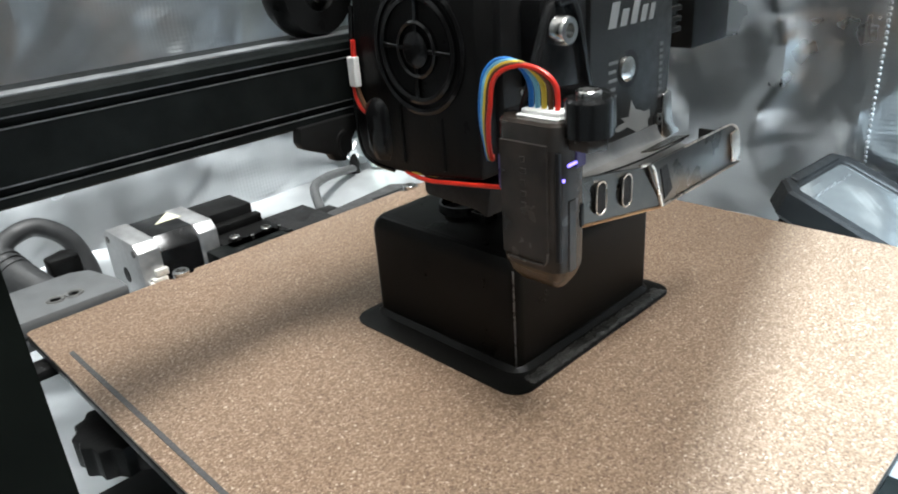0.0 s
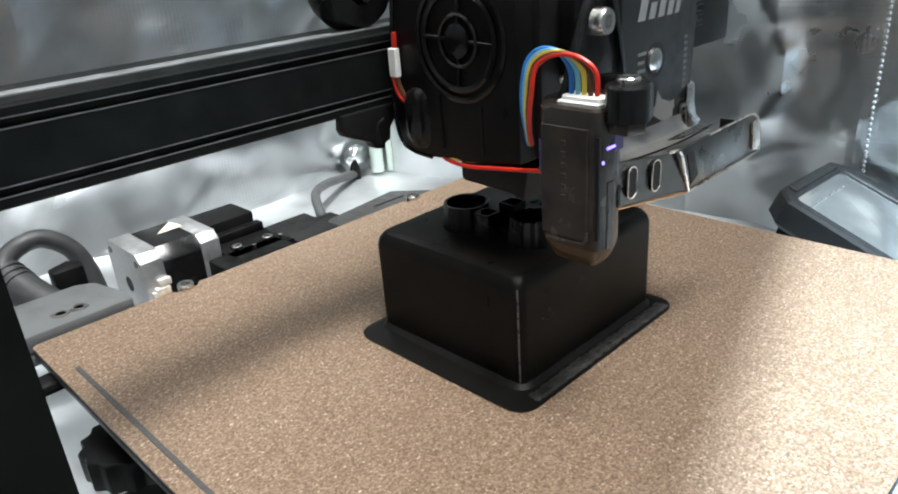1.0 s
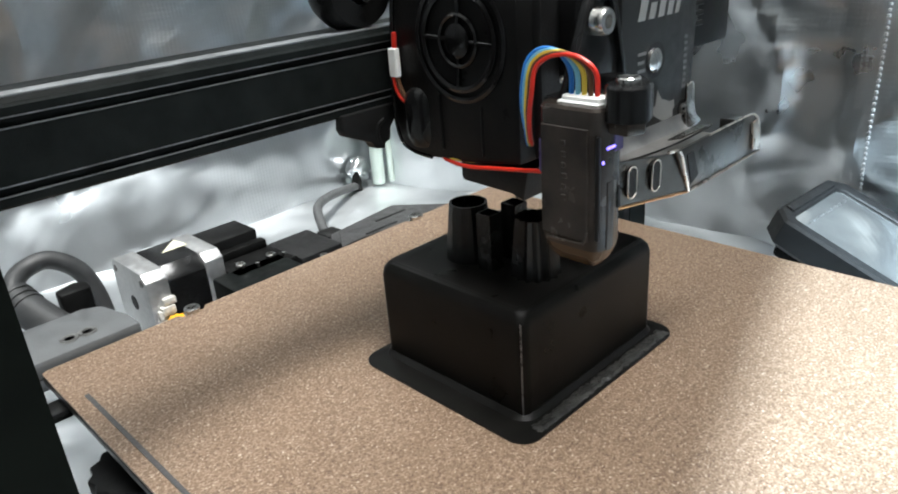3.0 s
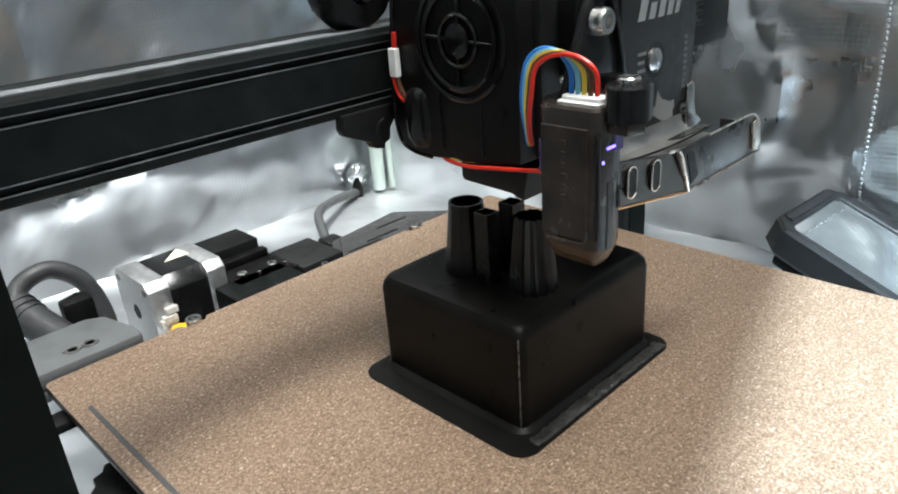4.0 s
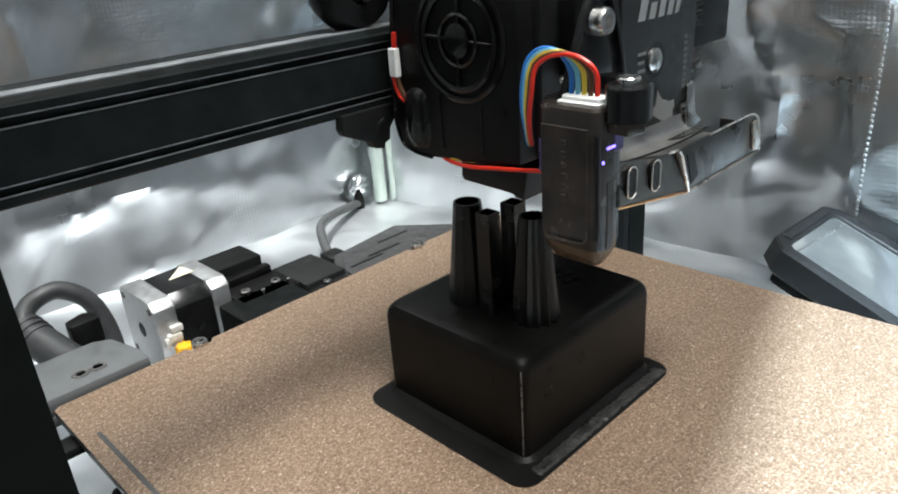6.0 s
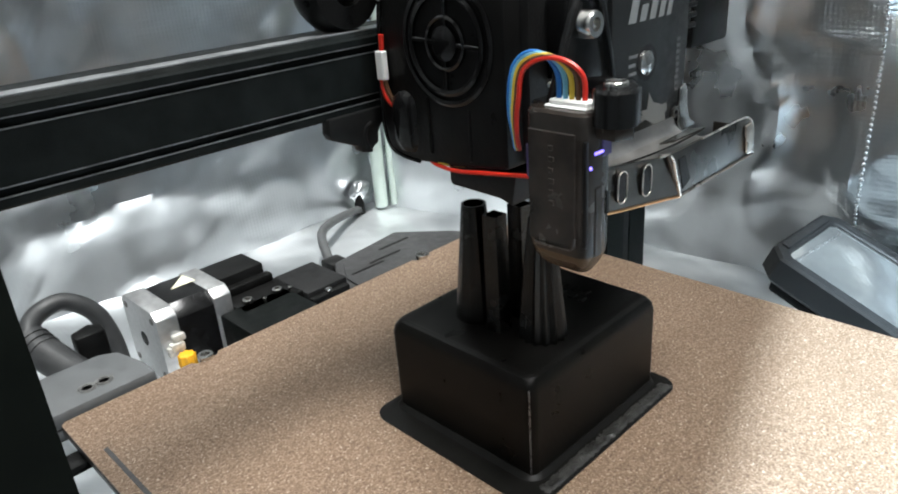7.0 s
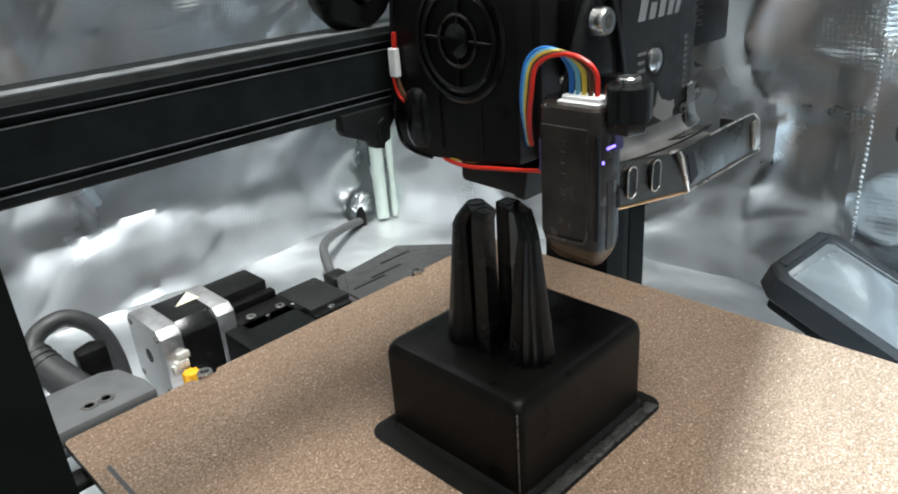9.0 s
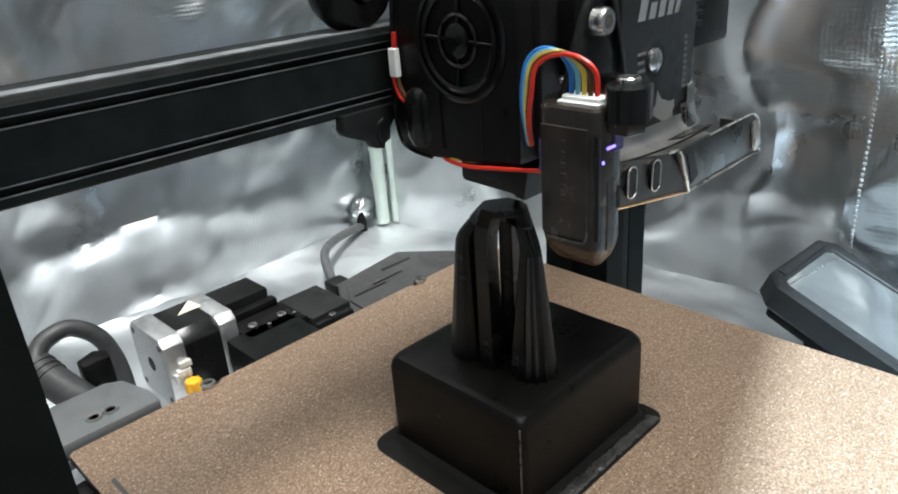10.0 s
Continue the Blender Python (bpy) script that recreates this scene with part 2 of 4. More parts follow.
def spline(points, steps=10):
    out, n = [], len(points)
    P = [Vector(p) for p in points]
    for i in range(n - 1):
        a, b, c, d = P[max(i - 1, 0)], P[i], P[i + 1], P[min(i + 2, n - 1)]
        for k in range(steps):
            t = k / steps
            out.append(0.5 * ((2 * b) + (c - a) * t + (2 * a - 5 * b + 4 * c - d) * t * t + (3 * b - a - 3 * c + d) * t ** 3))
    return out + [P[-1]]


def tube_bm(points, radius, count=10, steps=10):
    path = spline(points, steps)
    bm = bmesh.new()
    rings, side = [], None
    for i, p in enumerate(path):
        d = (path[min(i + 1, len(path) - 1)] - path[max(i - 1, 0)]).normalized()
        side = (side or d.orthogonal()).copy()
        side = (side - d * side.dot(d)).normalized()
        up = d.cross(side)
        rings.append([bm.verts.new(p + radius * (math.cos(a) * side + math.sin(a) * up)) for a in (2 * math.pi * k / count for k in range(count))])
    for a, b in zip(rings, rings[1:]):
        for i in range(count):
            j = (i + 1) % count
            bm.faces.new((a[i], a[j], b[j], b[i]))
    bm.faces.new(rings[0])
    bm.faces.new(rings[-1])
    bmesh.ops.recalc_face_normals(bm, faces=bm.faces[:])
    return bm


def joined(*bms):
    """Several pieces as one bmesh."""
    out = bmesh.new()
    for bm in bms:
        me = bpy.data.meshes.new("piece")
        bm.to_mesh(me)
        bm.free()
        out.from_mesh(me)
        bpy.data.meshes.remove(me)
    return out


def turned(bm, m):
    bmesh.ops.transform(bm, matrix=m, verts=bm.verts[:])
    return bm


def mesh_of(name, bm, mat, base, smooth=True):
    for v in bm.verts:
        v.co = (v.co - base) * MM
    if smooth:
        for f in bm.faces:
            f.smooth = True
        for e in bm.edges:
            if len(e.link_faces) == 2 and e.calc_face_angle(0) > radians(32):
                e.smooth = False
    me = bpy.data.meshes.new(name)
    bm.to_mesh(me)
    bm.free()
    me.materials.append(mat)
    return me


def part(name, bm, mat, parent, label="", smooth=True):
    """One mesh under a thing or a part; its coordinates are the place's, in millimetres."""
    ob = new(name, mesh_of(name, bm, mat, Vector(parent["base"]), smooth))
    ob.parent = parent
    ob["base"] = parent["base"]
    return tagged(ob, label)


def thing(name, base, label, category, group="", kind=""):
    ob = new(name)
    ob.empty_display_size = 0.01
    ob["base"] = tuple(float(v) for v in base)
    ob.location = Vector(base) * MM
    return tagged(ob, label, category, group, kind)


def solid(name, bm, mat, label, category, kind="", base=(0, 0, 0)):
    ob = new(name, mesh_of(name, bm, mat, Vector(base)))
    ob["base"] = tuple(float(v) for v in base)
    ob.location = Vector(base) * MM
    return tagged(ob, label, category, kind=kind)


def screw(parent, place, r, axis="z", mat=None, label="", head=2.0, sign=1):
    """A socket screw head with a hexagonal recess."""
    s = sign
    return part("screw", lathe_bm([(r, 0), (r, s * head * 0.8), (r * 0.88, s * head), (r * 0.5, s * head), (r * 0.45, s * head * 0.4), (0.01, s * head * 0.4)],
                                  place, axis, 18), mat or STEEL, parent, label)


# ---- the tent: foil walls, floor, added shading strip overhead ----
TX0, TX1, TY0, TY1, TZ0, TZ1 = -330, 425, -420, 458, -66, 620


def slack(p, depth, seed):
    d = noise.fractal(p * 0.006 + Vector((seed, seed * 2.3, 0)), 0.9, 2.1, 4) * depth
    return d + (1 - abs(noise.noise(p * 0.013 + Vector((0, seed, 0))))) ** 6 * depth * 0.5


def cloth_bm(corner, u, v, nu, nv, depth, seed, thick):
    """A slack sheet with soft folds and sharp creases, two-sided."""
    c, u, v = Vector(corner), Vector(u), Vector(v)
    w = u.cross(v).normalized()
    bm = bmesh.new()
    sheets = []
    for side in (0, 1):
        rows = []
        for j in range(nv + 1):
            row = []
            for i in range(nu + 1):
                a, b = i / nu, j / nv
                p = c + u * a + v * b
                row.append(bm.verts.new(p + w * (slack(p, depth, seed) - side * thick)))
            rows.append(row)
        sheets.append(rows)
        for j in range(nv):
            for i in range(nu):
                bm.faces.new((rows[j][i], rows[j][i + 1], rows[j + 1][i + 1], rows[j + 1][i]))
    bmesh.ops.recalc_face_normals(bm, faces=bm.faces[:])
    return bm


def tent():
    W, D, H = TX1 - TX0, TY1 - TY0, TZ1 - TZ0
    walls = (("wall_north", (TX0, TY1, TZ0), (W, 0, 0), (0, 0, H), 6.0, 1.0, "silver foil tent wall behind the printer, creased"),
             ("wall_east", (335, TY1 + 4, TZ0), (134, -D - 8, 0), (0, 0, H), 7.0, 2.0, "silver foil tent wall with woven grid and stitched seam"),
             ("wall_south", (TX1 + 60, TY0, TZ0), (-W - 60, 0, 0), (0, 0, H), 6.0, 3.0, "silver foil tent wall"),
             ("wall_west", (TX0, TY0, TZ0), (0, D, 0), (0, 0, H), 6.0, 4.0, "silver foil tent wall"))
    for name, c, u, v, depth, seed, label in walls:
        solid(name, cloth_bm(c, u, v, 150, 120, depth * 1.8, seed, 1.0), FOIL_WOVEN if name == "wall_east" else FOIL, label, "tent wall", "structure")
    # unseen strip of cloth added overhead to block lamps, a little askew, open before and behind
    sk = (W + 60) * 0.27
    solid("ceiling", cloth_bm((TX0, -378, TZ1), (0, 110, 0), (W + 60, sk, 0), 40, 60, 2.0, 6.0, 1.0), FOIL,
          "unseen foil strip added overhead to shade the bed", "ceiling", "structure")
    solid("floor", cloth_bm((TX0 - 10, TY0 - 10, TZ0 + 2), (W + 80, 0, 0), (0, D + 20, 0), 120, 120, 4.5, 5.0, 1.0), FOIL_FLOOR,
          "silver foil tent floor under the printer", "floor", "structure")
    # stitched seam on the side wall
    parts = []
    run = Vector((134, -D - 8, 0))
    face = run.cross(Vector((0, 0, 1))).normalized()
    for i in range(150):
        p = Vector((335, TY1 + 4, TZ0 + 30 + i * 3.0)) + run * (372.0 / (D + 8))
        c = p + face * slack(p, 7.0 * 1.8, 2.0)
        parts.append(box_bm(c.x - 1.6, c.x + 1.2, c.y - 0.8, c.y + 0.8, p.z, p.z + 1.9, 0.4, 1))
    solid("seam_stitching", joined(*parts), ALU, "pale stitched thread seam on the foil wall", "stitching", "stuff")
    # foil gathered round the hole by which a cable leaves
    bm = bmesh.new()
    bmesh.ops.create_icosphere(bm, subdivisions=4, radius=1.0)
    for v in bm.verts:
        n = v.co.normalized()
        r = 1.0 + 0.22 * noise.noise(n * 2.6 + Vector((3, 1, 7))) + 0.12 * (1 - abs(noise.noise(n * 4.2))) ** 4
        v.co = Vector((307 + 10.0 * n.x * r, 450 + 6.0 * n.y * r, -46.5 + 8.5 * n.z * r))
    solid("foil_gather", bm, FOIL, "crumpled silver foil gathered round the cable hole", "tent wall", "structure")
    # corner pole
    solid("tent_pole", joined(lathe_bm([(5.5, TZ0 + 4), (5.5, 560)], (321, 440, 0), "z", 20), lathe_bm([(3.0, TZ0 + 4), (3.0, 560)], (331, 435, 0), "z", 16)),
          GREEN_TAPE, "pale green tent pole standing at the foil wall", "pole")


tent()


# ---- the print bed ----
def print_bed():
    bed = thing("print_bed", (117, 117, -8), "golden textured build sheet on a black heated bed", "print bed")
    # sheet outline with two notches at the rear edge
    W = 235.0
    pts = [(1.5, 0), (W - 1.5, 0), (W, 1.5), (W, W - 1.5), (W - 1.5, W)]
    for cx in (178.1, 56.9):
        pts += [(cx + 6, W), (cx + 4.2, W - 2.6), (cx - 4.2, W - 2.6), (cx - 6, W)]
    pts += [(1.5, W), (0, W - 1.5), (0, 1.5)]
    part("build_sheet", prism_bm(pts, -0.9, 0.0), SHEET, bed, "golden grainy spring steel build sheet", smooth=False)
    part("magnet_layer", box_bm(0.5, W - 0.5, 0.5, W - 4, -2.4, -0.95), MATT, bed)
    part("bed_plate", box_bm(0.2, W - 0.2, 0.2, W + 1.5, -5.5, -2.45, 0.6), BLACK, bed)
    for cx in (178.1, 56.9):
        part("screw", lathe_bm([(3.2, -2.4), (3.2, 1.5), (2.9, 1.9), (1.9, 1.9), (1.7, 1.5), (1.6, -0.2), (0.01, -0.2)], (cx, W - 1.0, 0), "z", 24), STEEL, bed, "bright steel locating screw")
    bumps = []
    for i in range(28):
        a = 2 * math.pi * i / 28
        r = 15 + (1.2 if i % 2 else -0.6)
        bumps.append((10 + r * math.cos(a), 187 + r * math.sin(a)))
    part("levelling_knob", prism_bm(bumps, -30, -19, "z", 0.8), BLACK, bed, "black ribbed levelling knob")
    part("knob_post", lathe_bm([(3, -19), (3, -5.6)], (10, 187, 0), "z", 14), STEEL, bed)
    part("side_clip", box_bm(-8, 4, 214, 224, -9.5, -5.6, 1.5), BLACK, bed)
    # cable strain relief
    relief = part("strain_relief", joined(prism_bm([(-6, 236.8), (37.5, 236.8), (37.5, 247), (33.5, 264), (27, 268), (-6, 268)], -4, 3.0, "z", 1.2)), GREY, bed,
                  "mid-grey moulded cable bracket")
    part("lip", box_bm(-6, 37, 236.9, 240.5, -9, -4.2, 0.8), GREY, relief)
    for sx in (14.4, 20.9):
        part("screw", lathe_bm([(3.7, 3.0), (3.7, 3.1), (3.3, 3.1), (3.1, 3.5), (2.0, 3.4), (1.5, 2.4), (0.01, 2.4)], (sx, 245.8, 0), "z", 20), SCREWGREY, relief)
    part("sleeve", tube_bm([(27, 268, -14), (22, 284, -12), (15, 304, -4), (13, 312, 0)], 7.6, 18), CABLE, relief, "dark grey ribbed cable sleeve")
    for k in range(3):
        c = Vector((15.2 - k * 0.8, 303 + k * 3, -4.4 + k * 1.4))
        part("sleeve_rib", tube_bm([c, c + Vector((-0.35, 1.3, 0.6))], 8.1, 18, 2), CABLE, relief)
    part("bed_cable", tube_bm([(13.6, 310, -1), (15, 316, 3.2), (22, 322, 6.2), (33, 323, 6.8), (43, 320, -1), (47, 316, -14), (47, 311, -30), (44, 306, -50)], 4.3, 14), CABLE, relief,
         "dark grey cable in a loop")
    part("cable_clip", prism_bm([(27, 296), (40, 296), (41, 304), (36, 308), (27, 304)], -16, -1, "z", 1.2), BLACK, relief)
    # priming line laid on the sheet
    bm = prism_bm([(5.0, 20), (6.3, 20), (6.4, 207.5), (4.9, 207.5)], 0.0, 0.3)
    part("priming_line", bm, LINE, bed, "thin dark grey line of filament")
    return bed


BED = print_bed()

# ---- the printed stand ----
PX, PY = 119.0, 116.5
TOP = 35.2
NOZZLE = 38.0


def rounded(x0, x1, y0, y1, r, n=7):
    out = []
    for cx, cy, a0 in ((x1 - r, y0 + r, -90), (x1 - r, y1 - r, 0), (x0 + r, y1 - r, 90), (x0 + r, y0 + r, 180)):
        for i in range(n + 1):
            a = radians(a0 + 90 * i / n)
            out.append((cx + r * math.cos(a), cy + r * math.sin(a)))
    return out


def loft_bm(rings, cap=True):
    """Closed skin over rings of equal count: [(points, z), ...]."""
    bm = bmesh.new()
    vs = [[bm.verts.new((x, y, z)) for x, y in pts] for pts, z in rings]
    n = len(vs[0])
    for a, b in zip(vs, vs[1:]):
        for i in range(n):
            j = (i + 1) % n
            bm.faces.new((a[i], a[j], b[j], b[i]))
    if cap:
        bm.faces.new(vs[0])
        bm.faces.new(vs[-1])
    bmesh.ops.recalc_face_normals(bm, faces=bm.faces[:])
    return bm


def hull(points):
    pts = sorted(set((round(x, 3), round(y, 3)) for x, y in points))

    def half(seq):
        out = []
        for q in seq:
            while len(out) > 1 and (out[-1][0] - out[-2][0]) * (q[1] - out[-2][1]) - (out[-1][1] - out[-2][1]) * (q[0] - out[-2][0]) <= 0:
                out.pop()
            out.append(q)
        return out[:-1]
    return half(pts) + half(pts[::-1])


def mix(table, z):
    """Reads a table of (z, values...) between its rows."""
    if z <= table[0][0]:
        return table[0][1:]
    for a, b in zip(table, table[1:]):
        if z <= b[0]:
            k = (z - a[0]) / (b[0] - a[0])
            return tuple(p + (q - p) * k for p, q in zip(a[1:], b[1:]))
    return table[-1][1:]


# centre x, centre y, radius by height
CONE_A = [(35, 107.5, 126.3, 8.0), (40, 107.5, 126.3, 7.5), (59, 107.5, 126.3, 5.5), (77, 107.5, 126.3, 3.7), (80, 107.8, 125.3, 3.3), (84, 108.6, 122.4, 2.9), (91, 111.4, 117.0, 2.6)]
CONE_D = [(35, 109.8, 101.6, 7.2), (59, 109.8, 101.6, 5.0), (77, 109.9, 101.6, 3.1), (80, 110.3, 102.4, 2.9), (84, 111.2, 104.6, 2.8), (91, 114.0, 110.0, 2.6)]
POST_B = [(37, 104.2, 114.5, 2.8), (78, 104.1, 114.6, 2.55), (84, 104.6, 114.7, 2.6), (91, 108.5, 114.3, 2.6)]
POST_C = [(37, 115.4, 114.1, 3.0), (78, 115.3, 114.1, 2.75), (91, 114.8, 113.7, 2.6)]


def ring_of(table, z, square, ribs=False):
    x, y, r = mix(table, z)
    if square:
        return [(x - r, y - r), (x + r, y - r), (x + r, y + r), (x - r, y + r)]
    n = 28 if ribs else 24
    out = []
    for i in range(n):
        a = 2 * math.pi * (i + 0.5) / n
        k = r * (1.0 + (0.085 if i % 2 else -0.085)) if ribs else r * (1.0 if i % 2 else 0.985)
        out.append((x + k * math.cos(a), y + k * math.sin(a)))
    return out


def shrink(pts, d):
    cx, cy = sum(p[0] for p in pts) / len(pts), sum(p[1] for p in pts) / len(pts)
    out = []
    for x, y in pts:
        L = math.hypot(x - cx, y - cy)
        k = max(0.1, (L - d) / L)
        out.append((cx + (x - cx) * k, cy + (y - cy) * k))
    return out


def shell_bm(lower, upper, z0, z1, wall):
    """A short hollow length of tower between two outlines."""
    rings = [(lower, z0), (upper, z1), (shrink(upper, wall), z1), (shrink(lower, wall), z0), (lower, z0)]
    bm = loft_bm(rings, cap=False)
    bmesh.ops.remove_doubles(bm, verts=bm.verts[:], dist=1e-5)
    return bm


def ragged_bm(x0, x1, y0, y1, z):
    """A strip with a torn, lumpy top and wavering edges."""
    bm = bmesh.new()
    nu, nv = 120, 9
    rows = []
    for j in range(nv):
        row = []
        for i in range(nu):
            a, b = i / (nu - 1), j / (nv - 1)
            p = Vector((x0 + (x1 - x0) * a, y0 + (y1 - y0) * b, 0))
            edge = min(1.0, 5 * min(b, 1 - b), 30 * min(a, 1 - a))
            p.y += 0.5 * noise.noise(Vector((p.x * 0.5, b * 3, 1)))
            p.z = z + edge * (0.55 + 0.45 * noise.noise(Vector((p.x * 0.55, p.y * 1.6, 4))) + 0.25 * noise.noise(Vector((p.x * 1.7, p.y * 2.5, 9))))
            row.append(bm.verts.new(p))
        rows.append(row)
    for ra, rb in zip(rows, rows[1:]):
        for i in range(nu - 1):
            bm.faces.new((ra[i], ra[i + 1], rb[i + 1], rb[i]))
    return bm


GROWTH = []                 # (object, its top, time of its start, time of its end)


def printed_stand():
    st = thing("printed_stand", (PX, PY, 0.0), "black 3D-printed box with towers growing on it, on a flared brim", "3D print")
    x0, x1, y0, y1 = 86.0, 153.5, 87.0, 148.0
    # box with a small flare at the foot and softened upper rim
    lv = [(0.4, 0.0, 3.0), (1.2, 0.0, 3.0), (30.6, 0.0, 3.0), (33.0, 0.5, 3.2), (34.6, 1.6, 3.5), (TOP, 3.4, 3.5)]
    part("body", loft_bm([(rounded(x0 + i, x1 - i, y0 + i, y1 - i, r), z) for z, i, r in lv]), PRINT, st, "black printed box with rounded corners")
    rim = [(rounded(76.8, 158.5, 79.4, 151.8, 6.5), 0.02), (rounded(76.8, 158.5, 79.4, 151.8, 6.5), 0.5),
           (rounded(78.6, 157, 81, 150.6, 6.0), 0.75), (rounded(84.0, 155.0, 85.2, 149.5, 6.0), 1.0), (rounded(85.6, 153.9, 86.6, 148.4, 5.2), 2.4)]
    # corner highlight painted as a thin paler strip along the layer seam
    part("corner_seam", box_bm(x0 + 0.2, x0 + 0.75, y0 + 1.05, y0 + 1.6, 1.6, 32.2, 0.2, 1), SEAM, st, "layer seam on the corner, its highlight put in as paler colour")
    part("brim", loft_bm(rim), PRINT, st, "thin flared black brim on the sheet")
    part("rough_strip", ragged_bm(83.6, 155.4, 80.2, 85.2, 0.55), ROUGH_PRINT, st, "rough grey strip of ragged first layers")
    # raised lettering that cannot be read
    for i, (bx, by, bw) in enumerate(((134, 104, 1.6), (134, 108, 2.4), (134, 112.5, 1.5), (134, 116.5, 2.2), (134, 121, 1.6), (139, 106, 2), (139, 111, 1.4), (139, 115, 2.4), (139, 120, 1.5))):
        part("raised_bar", box_bm(bx, bx + 3.2, by, by + bw, TOP - 0.3, TOP + 0.6, 0.2, 1), PRINT, st)
    # tower lengths: telescoping while they grow
    step = RISE / MM * 0.5
    towers = (("round_tower", CONE_A, False, False), ("square_tower", POST_B, True, False), ("square_tower", POST_C, True, False), ("ribbed_tower", CONE_D, False, True))
    z = TOP - 0.5
    k = 0
    while z < 83.0:
        top = NOZZLE + step * k
        for name, table, square, ribs in towers:
            ob = part(name, shell_bm(ring_of(table, z - 0.05, square, ribs), ring_of(table, top, square, ribs), z - 0.05, top, 0.55), TOWER, st, smooth=False)
            if k > 0:
                GROWTH.append((ob, top, (k - 1) * 0.5, k * 0.5, top - z))
        z = top
        k += 1
    t = (k - 1) * 0.5
    while t < 9.99:
        low, high = NOZZLE + RISE / MM * t, NOZZLE + RISE / MM * (t + 0.1)
        outline = {}
        for h in (low, high):
            A, B = ring_of(CONE_A, h, False), ring_of(POST_B, h, True)
            C, D = ring_of(POST_C, h, True), ring_of(CONE_D, h, False)
            outline[h] = (A, B, C, D)
        groups = ((0, 1), (2, 3)) if t < 9.55 else ((0, 1, 2, 3),)
        for g in groups:
            pts = hull([q for i in g for q in outline[low][i]])
            ob = part("cap_layer", prism_bm(pts, low - 0.03, high), TOWER, st, smooth=False)
            GROWTH.append((ob, high, t, t + 0.1, high - low))
        t = round(t + 0.1, 3)
    return st


STAND = printed_stand()


# ---- the gantry: rail, head, camera post ----
def x_rail():
    rail = thing("gantry_rail", (60, 150, 69), "black anodised aluminium gantry rail with fine grooves", "rail")
    y0, y1 = 140.0, 160.0
    z0, z1 = 69.8, 90.6
    prof = [(y0 + 0.6, z0), (y1, z0), (y1, z1 + 1.2), (y0 + 3.0, z1 + 1.2), (y0 + 2.2, z1), (y0, z1 - 0.4),
            (y0, 88.4), (y0 + 0.9, 88.1), (y0 + 0.9, 86.2), (y0, 85.9), (y0, 74.6), (y0 + 0.9, 74.3), (y0 + 0.9, 72.5), (y0, 72.2), (y0, z0 + 0.6)]
    part("extrusion", prism_bm(prof, -24, 265, "x"), ANODISED, rail, smooth=False)
    # paler lines along the groove edges
    for zz in (88.25, 86.05, 74.45, 72.35):
        part("groove_edge", box_bm(-24, 265, y0 - 0.12, y0 + 0.25, zz - 0.14, zz + 0.14), EDGE, rail)
    # painted sheen: a thin pale strip where the rail top reflects light
    part("top_strip", box_bm(-24, 265, y0 + 3.2, y0 + 9.0, z1 + 1.2, z1 + 1.5), RAIL_SHEEN, rail, "strip along the rail top, its sheen put in as pale grey")
    part("end_bracket", box_bm(262, 296, 132, 168, 60, 100, 2), BLACK, rail)
    return rail


RAIL = x_rail()


def ring_bm(centre, r0, r1, depth, x):
    return lathe_bm([(r0, x), (r1, x), (r1, x - depth), ((r0 + r1) / 2, x - depth - 0.4), (r0, x - depth), (r0, x)], (0, centre[0], centre[1]), "x", 48)


